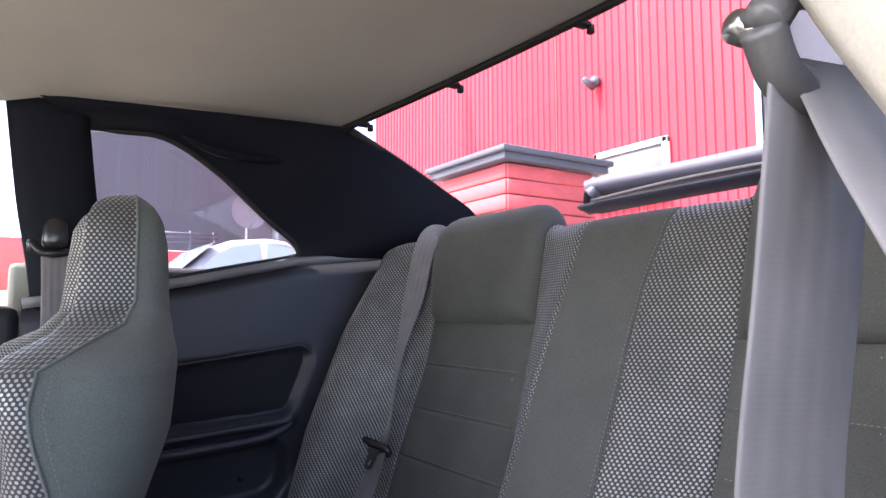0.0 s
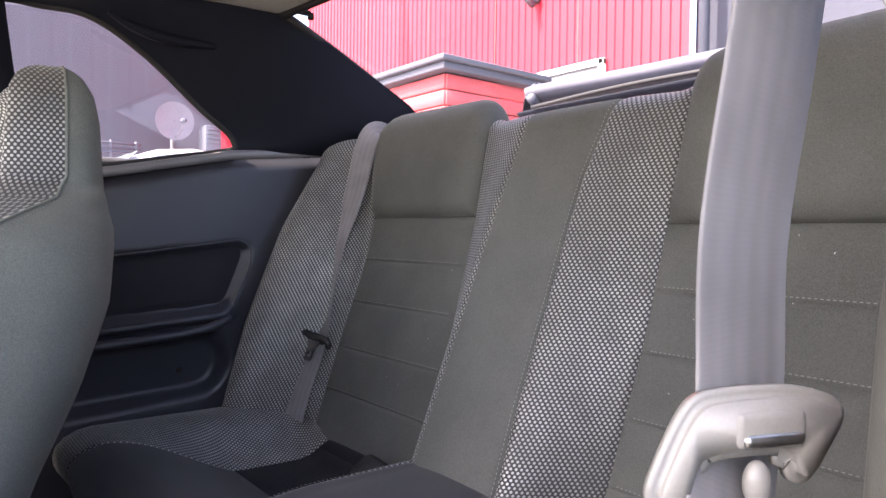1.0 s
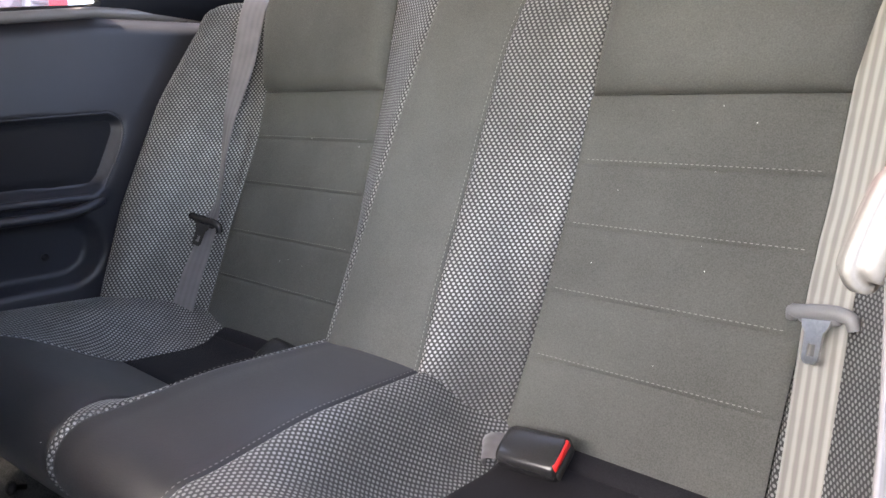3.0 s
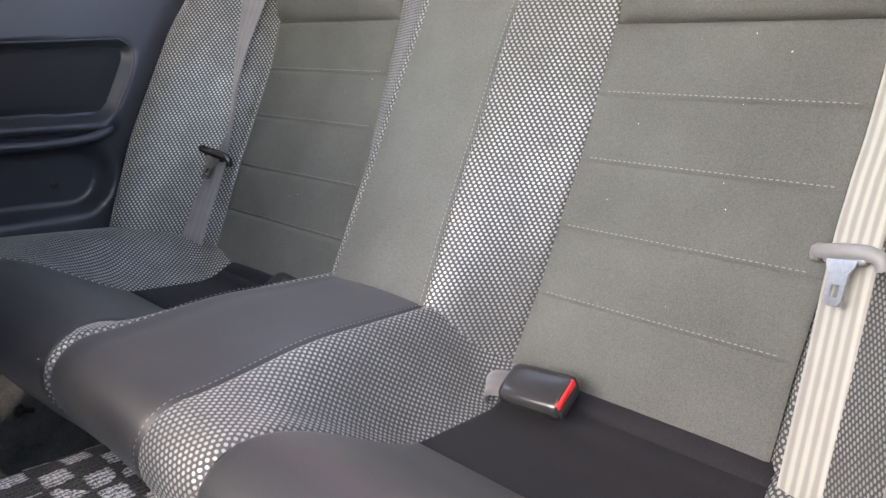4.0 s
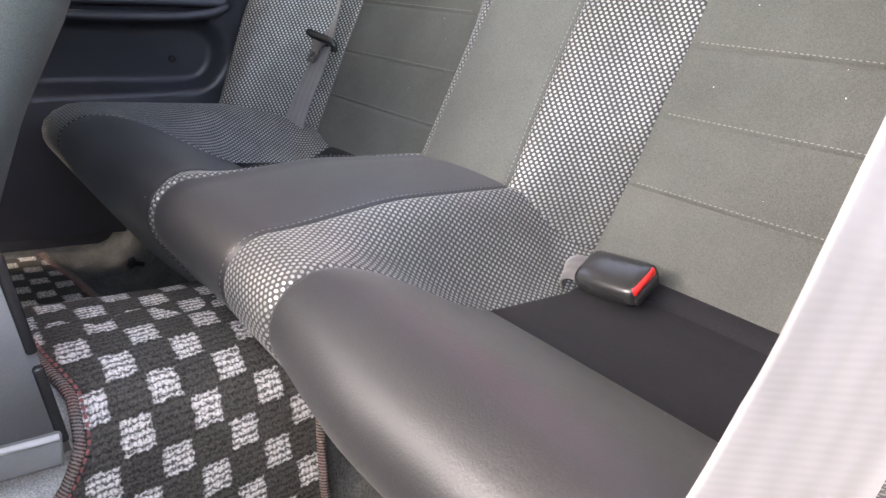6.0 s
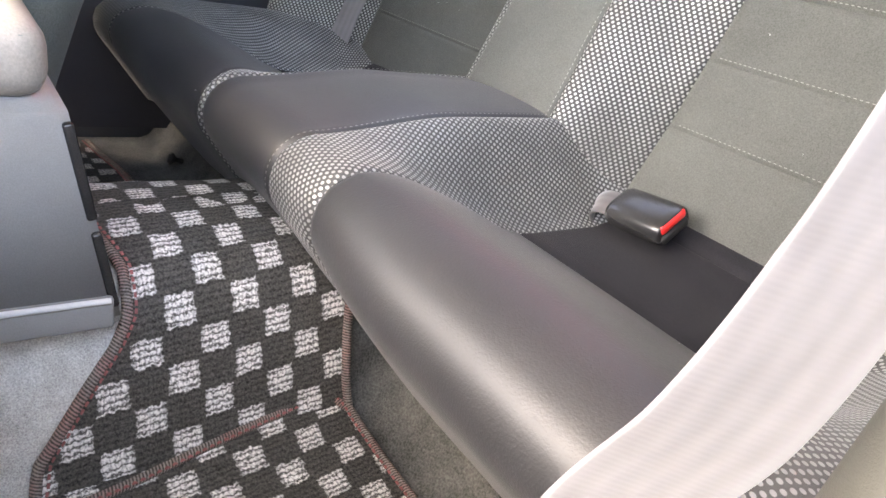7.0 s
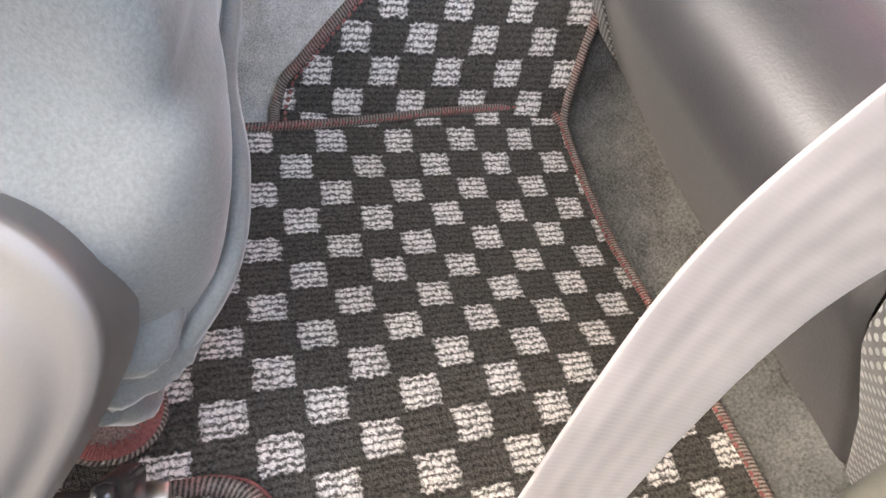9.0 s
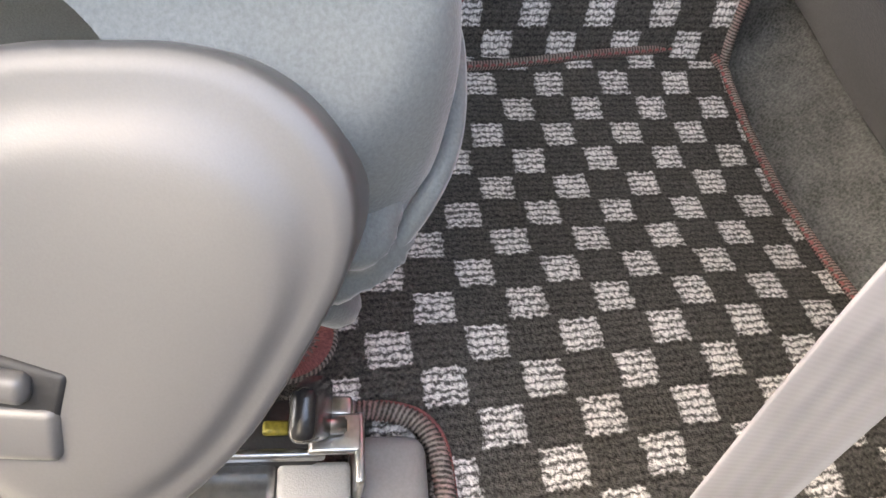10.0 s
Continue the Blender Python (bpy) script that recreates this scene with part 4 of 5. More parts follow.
def near_pillar():
    """Lower cover with the belt reel behind it, and the padded upper post."""
    ob = thing("pillar_near", "grey-green middle pillar trim beside the open door", "pillar", kind="structure")

    def inner_x(z):
        return table(((-0.03, 0.575), (0.20, 0.560), (0.30, 0.552), (0.38, 0.558), (0.50, 0.575), (0.56, 0.578), (0.570, 0.581), (0.575, 0.589)), z)

    def f(k, z):
        a = k * 1.5708
        xi, r = inner_x(z), 0.018
        if k < 0:
            return Vector((0.70, 0.192, z))
        if k > 1:
            return Vector((xi, 0.27, z))
        return Vector((xi + r - r * math.sin(a), 0.192 + r - r * math.cos(a), z))
    ks = [-0.5] + span(0, 1, 7) + [1.5]
    part("lower_cover", grid_bm(f, ks, span(-0.03, 0.545, 26) + [0.555, 0.562, 0.568, 0.572, 0.575]), M_COVER, ob)
    part("cover_top", grid_bm(lambda x, y: Vector((x, y, 0.575)), span(0.588, 0.70, 8), span(0.194, 0.27, 8)), M_COVER, ob)
    bm = bmesh.new()
    rings = []
    for p in curve_pts([(0.670, 0.215, 0.575), (0.655, 0.215, 0.61), (0.634, 0.215, 0.65), (0.617, 0.215, 0.682), (0.602, 0.215, 0.72), (0.602, 0.213, 0.82), (0.612, 0.21, 0.97)], 6):
        rings.append([bm.verts.new(p + Vector((0.061 * math.cos(a), 0.016 * math.sin(a), 0))) for a in span(0, 5.8905, 16)])
    for a, b in zip(rings, rings[1:]):
        for k in range(16):
            bm.faces.new((a[k], a[(k + 1) % 16], b[(k + 1) % 16], b[k]))
    part("upper_post", bm, M_LINER, ob, "padded beige upper pillar")
    return ob


near_pillar()

# ---------------------------------------------------------------- driver's bucket seat
def bucket_seat():
    ob = thing("bucket_seat", "one-piece bucket front seat in dotted mesh and dark cloth", "car seat")
    cx = -0.345
    def low(z):
        """The shoulders sit a little below the head part."""
        return z + 0.030 * smooth(0.42, 0.55, z) * (1 - smooth(0.63, 0.70, z))
    W_ = ((0.05, 0.20), (0.30, 0.225), (0.45, 0.238), (0.54, 0.235), (0.585, 0.222), (0.605, 0.195), (0.625, 0.150), (0.65, 0.112), (0.70, 0.102), (0.72, 0.100), (0.735, 0.094), (0.748, 0.082), (0.757, 0.068), (0.764, 0.048), (0.768, 0.028), (0.770, 0.002))
    YB = ((0.05, 0.100), (0.30, 0.175), (0.40, 0.220), (0.50, 0.250), (0.60, 0.259), (0.66, 0.254), (0.70, 0.250), (0.73, 0.244), (0.75, 0.234), (0.762, 0.222), (0.768, 0.212), (0.770, 0.203))
    YF = ((0.05, -0.04), (0.35, 0.066), (0.45, 0.080), (0.50, 0.082), (0.55, 0.070), (0.59, 0.062), (0.605, 0.078), (0.625, 0.118), (0.65, 0.140), (0.70, 0.148), (0.73, 0.151), (0.748, 0.160), (0.760, 0.175), (0.767, 0.190), (0.770, 0.203))
    YS = ((0.05, 0.03), (0.40, 0.112), (0.45, 0.118), (0.50, 0.105), (0.55, 0.096), (0.59, 0.104), (0.61, 0.140), (0.635, 0.190), (0.66, 0.204), (0.74, 0.206), (0.770, 0.211))
    YC = ((0.05, 0.08), (0.30, 0.155), (0.45, 0.215), (0.60, 0.225), (0.66, 0.205), (0.74, 0.195), (0.770, 0.211))

    def back(u, z):
        a = math.pi * u
        w, yb, ys = table(W_, low(z)), table(YB, low(z)), table(YS, low(z))
        c, s_ = math.cos(a), math.sin(a)
        return Vector((cx + w * math.copysign(abs(c) ** 0.55, c), ys + (yb - ys) * abs(s_) ** 0.75, z))

    def front(u, z):
        k = 2 * u - 1
        w, yf, ys, yc = table(W_, low(z)), table(YF, low(z)), table(YS, low(z)), table(YC, low(z))
        a = abs(k)
        if a > 0.72:
            t = (a - 0.72) / 0.28
            return Vector((cx + math.copysign(w * (0.90 + 0.10 * math.sin(t * 1.5708)), -k), yf + (ys - yf) * (1 - math.cos(t * 1.5708)), z))
        t = a / 0.72
        return Vector((cx - math.copysign(w * 0.90 * t, k), yc + (yf - yc) * smooth(0.30, 1.0, t), z))
    zs = span(0.05, 0.55, 26) + span(0.555, 0.66, 22) + span(0.665, 0.745, 12) + [0.75, 0.754, 0.758, 0.761, 0.764, 0.766, 0.768, 0.769, 0.7699]
    part("front_cloth", grid_bm(front, span(0, 1, 61), zs, by_row=True), M_MESH, ob, "dotted mesh front cloth")
    part("back_cloth", grid_bm(back, span(0, 1, 41), zs), M_BUCKET, ob, "plain dark cloth back")
    for k in (0.0, 1.0):
        pts = [back(k, z) for z in zs]
        part("piping", tube_bm(pts, 0.0022, 6), M_BUCKET, ob)
    pts = [back(0.012, z) + Vector((0.003, 0, 0)) for z in span(0.35, 0.62, 40)]
    stitch_run("stitching", pts, [(1, 0.2, 0)] * 40, ob)
    return ob


bucket_seat()

# far pillar belt guide
def pillar_guide():
    ob = thing("far_front_belt", "black belt guide and dark webbing on the far pillar", "seat belt")
    c = Vector((-0.604, 0.138, 0.722))
    part("cover", box_bm(0.030, 0.042, 0.052, 0.012, 3, Matrix.Translation(c + Vector((0, 0.002, 0.022))), 0.7), M_BUCKLE, ob)
    part("guide", tube_bm(curve_pts([c + Vector((0.004, -0.030, 0.004)), c + Vector((0.012, -0.018, -0.010)), c + Vector((0.014, 0.004, -0.012)), c + Vector((0.008, 0.026, -0.006))], 8), 0.006, 8), M_BUCKLE, ob)
    part("knob", box_bm(0.012, 0.014, 0.020, 0.005, 2, Matrix.Translation(c + Vector((0.006, -0.030, 0.0)))), M_BUCKLE, ob)
    part("webbing", ribbon_bm([c + Vector((0.010, 0.006, -0.012)), c + Vector((0.006, 0.010, -0.10)), c + Vector((0.0, 0.014, -0.30))], [(1, 0, 0)] * 3, 0.047), M_BELT_FAR, ob)
    return ob


pillar_guide()

# ---------------------------------------------------------------- centre console
def console():
    ob = thing("centre_console", "grey plastic centre console box with leather lid", "console")
    bm = bmesh.new()
    xs = (-0.128, 0.128)
    prof = [(-0.70, 0.112), (0.136, 0.118), (0.102, 0.287), (-0.70, 0.270)]
    v = [[bm.verts.new((x, y, z)) for y, z in prof] for x in xs]
    bm.faces.new(v[0]), bm.faces.new(v[1][::-1])
    for k in range(4):
        bm.faces.new((v[0][k], v[1][k], v[1][(k + 1) % 4], v[0][(k + 1) % 4]))
    bmesh.ops.recalc_face_normals(bm, faces=bm.faces[:])
    bmesh.ops.bevel(bm, geom=bm.edges[:], offset=0.006, segments=3, affect="EDGES")
    part("box", bm, M_CONSOLE, ob)
    lid = part("lid", box_bm(0.250, 0.62, 0.05, 0.018, 4, Matrix.Translation((0, -0.215, 0.302)) @ Matrix.Rotation(0.03, 4, "X")), M_LEATHER, ob, "tan-grey leather armrest lid")
    pts = [(0.122, y, 0.317 + 0.03 * (y + 0.215)) for y in span(-0.5, 0.085, 40)]
    stitch_run("stitching", pts, [(1, 0, 0.5)] * 40, lid)
    bm = box_bm(0.008, 0.825, 0.026, 0.003, 2, Matrix.Translation((0.1285, -0.284, 0.128)) @ Matrix.Rotation(0.012, 4, "X"))
    part("foot_step", bm, M_CONSOLE, ob)
    # white paint stands for the gloss on this strip
    part("trim_strip", tube_bm([(0.132, -0.70, 0.133), (0.1325, 0.126, 0.144)], 0.0024, 8), M_WHITE, ob, "strip along the foot, its gloss painted white")
    part("screw", cyl_bm(0.008, 0.006, 18, 0.001, Matrix.Translation((0.129, 0.005, 0.176)) @ Matrix.Rotation(1.5708, 4, "Y")), M_STEEL, ob)
    part("screw_rim", tube_bm([(0.130, 0.005 + 0.011 * math.cos(a), 0.176 + 0.011 * math.sin(a)) for a in span(0, 6.2832, 20)], 0.002, 6), M_BUCKLE, ob)
    part("edge_strip", box_bm(0.007, 0.007, 0.070, 0.002, 2, Matrix.Translation((0.124, 0.109, 0.240)) @ Matrix.Rotation(0.2, 4, "X")), M_BUCKLE, ob)
    part("edge_strip", box_bm(0.007, 0.007, 0.062, 0.002, 2, Matrix.Translation((0.124, 0.124, 0.165)) @ Matrix.Rotation(0.2, 4, "X")), M_BUCKLE, ob)
    return ob


console()

# ---------------------------------------------------------------- folded front passenger seat
def folded_seat():
    ob = thing("folded_front_seat", "front passenger seat tipped forward, grey cloth with plastic hinge cover", "car seat")
    sec = ((-0.62, 0.12), (-0.322, 0.10), (-0.122, 0.088), (-0.042, 0.098), (-0.002, 0.125), (0.014, 0.165), (0.017, 0.205), (0.013, 0.245), (0.000, 0.282), (-0.036, 0.314), (-0.120, 0.338), (-0.322, 0.36), (-0.62, 0.37))
    path = curve_pts([(0, y, z) for y, z in sec], 5)
    n = len(path)
    mid = Vector((0, -0.18, 0.20))

    # hinge cover: an egg-shaped plastic shell turned up towards the door
    c = Vector((0.524, -0.053, 0.199))
    r_, u_ = Vector((0.0897, 0.980, 0.176)), Vector((-0.792, -0.037, 0.610))
    n_ = r_.cross(u_).normalized()
    n_ = (n_ + Vector((0.35, 0, 0.0))).normalized()
    u_ = n_.cross(r_).normalized()

    def f(i, x):
        p = path[int(i)]
        k = smooth(0.465, 0.53, x)
        shrink = 1 - 0.5 * k * k - 0.10 * (1 - smooth(0.10, 0.20, x))
        q = mid + (p - mid) * shrink
        w = 0.006 * noise.noise(Vector((x * 18, p.y * 14, p.z * 18))) + 0.004 * math.sin(p.z * 40 + x * 11) + 0.007 * (1 - smooth(0.12, 0.22, p.z)) * noise.noise(Vector((x * 55, p.y * 30, p.z * 60)))
        dip = 0.006 * math.exp(-((p.z - 0.255) / 0.006) ** 2)
        q = q + (p - mid).normalized() * (w - dip)
        q = Vector((x, q.y, q.z))
        lift = (q - c).dot(n_) + 0.014
        away = math.hypot((q - c).dot(r_), (q - c).dot(u_))
        return q - n_ * max(0, lift) * (1 - smooth(0.065, 0.12, away))
    part("backrest", grid_bm(f, list(range(n)), span(0.06, 0.36, 14) + span(0.37, 0.50, 20) + [0.508, 0.514]), M_SEATBACK, ob, "grey-green cloth seat back")
    seam = [f(i, x) + Vector((0.001, 0.003, 0.003)) for i, x in ((36, 0.10), (35, 0.18), (34, 0.26), (33, 0.33), (32, 0.38), (31, 0.42), (30, 0.45), (28, 0.475), (25, 0.49), (22, 0.497))]
    part("seam", tube_bm(curve_pts(seam, 6), 0.0035, 6), M_SEATBACK, ob, "raised welt seam")
    hem = [f(i, x) + Vector((0, 0.003, 0)) for i, x in ((20, 0.36), (19, 0.41), (19, 0.455), (20, 0.485), (22, 0.498))]
    part("hem", tube_bm(curve_pts(hem, 6), 0.006, 8), M_SEATBACK, ob, "gathered cloth hem")
    bm = bmesh.new()
    bmesh.ops.create_uvsphere(bm, u_segments=40, v_segments=24, radius=1)
    for v in bm.verts:
        w = 1 + 0.10 * math.sin(9 * v.co.z + 5 * v.co.x) + 0.12 * noise.noise(v.co * 2.6)
        v.co = Vector((v.co.x * 0.026, v.co.y * 0.021, v.co.z * 0.024)) * w + Vector((0.478, -0.007, 0.170))
    part("cloth_corner", bm, M_SEATBACK, ob, "gathered cloth corner under the hinge")
    RADII = ((-180, 0.056), (-150, 0.062), (-125, 0.078), (-105, 0.080), (-90, 0.071), (-79, 0.063), (-57, 0.0527), (-41, 0.0490), (-26, 0.0480), (-12, 0.0505), (7, 0.0540), (22, 0.0530), (45, 0.0485), (68, 0.0420), (90, 0.0390), (112, 0.0420), (135, 0.0485), (158, 0.053), (180, 0.056))

    def outline(a):
        d = math.degrees(a) - 180
        rad = sum(table(RADII, (d + k + 180) % 360 - 180) for k in (-9, -4.5, 0, 4.5, 9)) / 5
        return rad * math.cos(math.radians(d)), rad * math.sin(math.radians(d))
    levels = ((1.00, -0.030), (1.00, -0.006), (0.994, -0.0026), (0.985, -0.0008), (0.97, 0.0), (0.90, 0.0004), (0.84, 0.0006), (0.80, 0.0010), (0.76, 0.0017), (0.72, 0.0025), (0.67, 0.0031), (0.60, 0.0034), (0.45, 0.0039), (0.25, 0.0042), (0.08, 0.0043), (0.001, 0.0043))

    def g(a, k):
        sc, h = levels[int(k)]
        x, y = outline(a)
        return c + r_ * (x * sc - 0.004) + u_ * (y * sc + 0.008 - (1 - sc) * 0.032) + n_ * h
    cover = part("hinge_cover", grid_bm(g, span(0, 6.28319 * 71 / 72, 72), list(range(len(levels))), close_u=True), M_GREYPL, ob, "smooth grey plastic hinge cover")
    slot = Matrix((r_, u_, n_)).transposed().to_4x4()
    slot.translation = c + r_ * -0.038 + u_ * -0.0205 + n_ * 0.0030
    part("slot", box_bm(0.048, 0.0125, 0.004, 0.0019, 3, slot @ Matrix.Rotation(-0.30, 4, "Z")), M_RUBBER, cover, "dark lever slot")
    slot.translation = c + r_ * -0.042 + u_ * -0.0212 + n_ * 0.0055
    part("lever", box_bm(0.042, 0.0075, 0.006, 0.0028, 4, slot @ Matrix.Rotation(-0.16, 4, "Z")), M_GREYPL, cover, "recline lever")
    slot.translation = c + r_ * -0.0415 + u_ * -0.0345 + n_ * 0.0030
    part("slot_lip", box_bm(0.050, 0.0135, 0.006, 0.0029, 5, slot @ Matrix.Rotation(-0.05, 4, "Z")), M_GREYPL, cover, "rounded slot lip")
    return ob


folded_seat()


def seat_rail():
    ob = thing("seat_rail", "steel seat rail with latch on the footwell floor", "seat rail")
    T = Matrix.Translation
    part("rail", box_bm(0.050, 0.30, 0.026, 0.004, 2, T((0.520, -0.175, 0.033))), M_STEEL, ob)
    part("channel", box_bm(0.026, 0.075, 0.016, 0.003, 2, T((0.497, -0.046, 0.046))), M_RUBBER, ob, "black open channel")
    part("channel_lip", box_bm(0.004, 0.080, 0.006, 0.0015, 2, T((0.509, -0.046, 0.054))), M_STEEL, ob, "bright channel edge")
    bracket = part("bracket", box_bm(0.017, 0.022, 0.004, 0.0015, 2, T((0.502, -0.002, 0.058))), M_STEEL, ob, "worn bent steel bracket")
    part("bracket_tab", box_bm(0.030, 0.004, 0.030, 0.0015, 2, T((0.508, 0.0075, 0.045))), M_STEEL, bracket)
    part("bracket_step", box_bm(0.010, 0.012, 0.010, 0.002, 2, T((0.490, -0.001, 0.054))), M_STEEL, bracket)
    part("spring_pin", cyl_bm(0.0035, 0.02, 12, 0.001, T((0.501, -0.008, 0.064)) @ Matrix.Rotation(1.5708, 4, "X")), M_STEEL, bracket)
    part("latch", box_bm(0.026, 0.013, 0.042, 0.004, 3, T((0.503, -0.013, 0.082)) @ Matrix.Rotation(0.5, 4, "Y") @ Matrix.Rotation(0.15, 4, "X"), 0.75), M_BUCKLE, ob, "black latch lever")
    part("grease", box_bm(0.006, 0.011, 0.004, 0.0015, 2, T((0.498, -0.026, 0.055))), textured("yellow_mark", (0.22, 0.19, 0.03), 0.5, fine=500, amount=0.5), ob, "yellow paint mark")
    part("side_cover", box_bm(0.028, 0.030, 0.020, 0.003, 2, T((0.522, -0.010, 0.036))), M_CONSOLE, ob)
    part("end_cap", box_bm(0.070, 0.036, 0.020, 0.0095, 4, T((0.523, 0.0235, 0.018))), M_CAP, ob, "grey plastic rail end cap")
    rim = curve_pts([(0.476, -0.09, 0.016), (0.475, -0.03, 0.016), (0.474, 0.004, 0.016), (0.473, 0.020, 0.016), (0.478, 0.037, 0.016), (0.491, 0.047, 0.016), (0.515, 0.050, 0.016), (0.58, 0.051, 0.016)], 10)
    bm = bmesh.new()
    # twisted cord: short slanting lobes along the rim
    run = 0.0
    for a, b in zip(rim, rim[1:]):
        run += (b - a).length
    steps = int(run / 0.0022)
    lens = [0.0]
    for a, b in zip(rim, rim[1:]):
        lens.append(lens[-1] + (b - a).length)
    cord = []
    for k in range(steps * 2 + 1):
        d = run * k / (steps * 2)
        i = max(0, min(len(rim) - 2, sum(1 for q in lens if q <= d) - 1))
        f = (d - lens[i]) / max(1e-9, lens[i + 1] - lens[i])
        cord.append(rim[i].lerp(rim[i + 1], min(1, f)))
    bm.free()
    part("mat_cutout_binding", tube_bm(cord, lambda k: 0.0050 + 0.0006 * math.cos(math.pi * round(k * steps * 2)), 8), M_BIND, ob, "corded binding round the rail cut-out")
    part("cutout_thread", tube_bm([p + Vector((-0.0045, 0.0045, -0.001)) for p in rim], 0.0013, 5), M_BINDRED, ob, "red overlock thread")
    return ob


seat_rail()

patch = thing("heel_patch", "round grey heel patch with red stitched border on the mat", "patch")
PX, PY = 0.430, -0.027
part("disc", cyl_bm(0.021, 0.004, 40, 0.001, Matrix.Translation((PX, PY, 0.012))), M_BIND, patch)
bm = bmesh.new()
for k in range(90):
    a = 6.28319 * k / 90
    rr = 0.0175 + 0.0016 * math.sin(k * 2.3)
    d, sd = Vector((math.cos(a), math.sin(a), 0)), Vector((-math.sin(a), math.cos(a), 0)) * 0.00095
    c0 = Vector((PX, PY, 0.0142))
    q = [c0 + d * rr - sd * 0.8, c0 + d * rr + sd * 0.8, c0 + d * 0.0262 + sd, c0 + d * 0.0262 - sd]
    top = [c0 + d * (rr + 0.001) + Vector((0, 0, 0.0012)), c0 + d * 0.0255 + Vector((0, 0, 0.0012))]
    v = [bm.verts.new(p) for p in q + top]
    for idx in ((0, 1, 4), (1, 2, 5, 4), (2, 3, 5), (3, 0, 4, 5)):
        bm.faces.new([v[i] for i in idx])
part("border", bm, M_BINDRED, patch, "thick red stitched border")
part("edge_cord", tube_bm([(PX + 0.0265 * math.cos(a), PY + 0.0265 * math.sin(a), 0.0135) for a in span(0, 6.2832, 48)], 0.0016, 6), M_BIND, patch)
for dx, dy in ((0.004, 0.010), (0.002, -0.006), (-0.010, 0.003)):
    part("hole", cyl_bm(0.0013, 0.002, 8, 0, Matrix.Translation((PX + dx, PY + dy, 0.0136))), M_RUBBER, patch)

# ---------------------------------------------------------------- seat belts
def tongue_parts(ob, c, along, face, scale, plastic, steel_down=1.0):
    """Plastic tongue body across the webbing, with its steel blade below."""
    along, face = Vector(along).normalized(), Vector(face).normalized()
    across = along.cross(face).normalized()
    face = across.cross(along)
    m = Matrix((across, face, -along)).transposed().to_4x4()
    m.translation = Vector(c)
    w = 0.036 * scale
    body = curve_pts([(-w * 1.05, 0.003, -0.012 * scale), (-w * 0.95, 0.006, 0.000), (-w * 0.6, 0.008, 0.004 * scale), (0, 0.009, 0.004 * scale), (w * 0.6, 0.008, 0.003 * scale), (w * 0.98, 0.006, 0.004 * scale), (w * 1.12, 0.002, -0.004 * scale)], 8)
    bm = tube_bm(body, lambda k: 0.0062 * scale * (1 + 0.5 * math.sin(k * 3.1416)), 10)
    bm.transform(m)
    b = part("tongue", bm, plastic, ob, "moulded plastic belt tongue")
    bm = box_bm(0.050 * scale, 0.009, 0.018 * scale, 0.004, 3, m @ Matrix.Translation((0, 0.007, 0.0)))
    part("tongue_bar", bm, plastic, b)
    return m, b


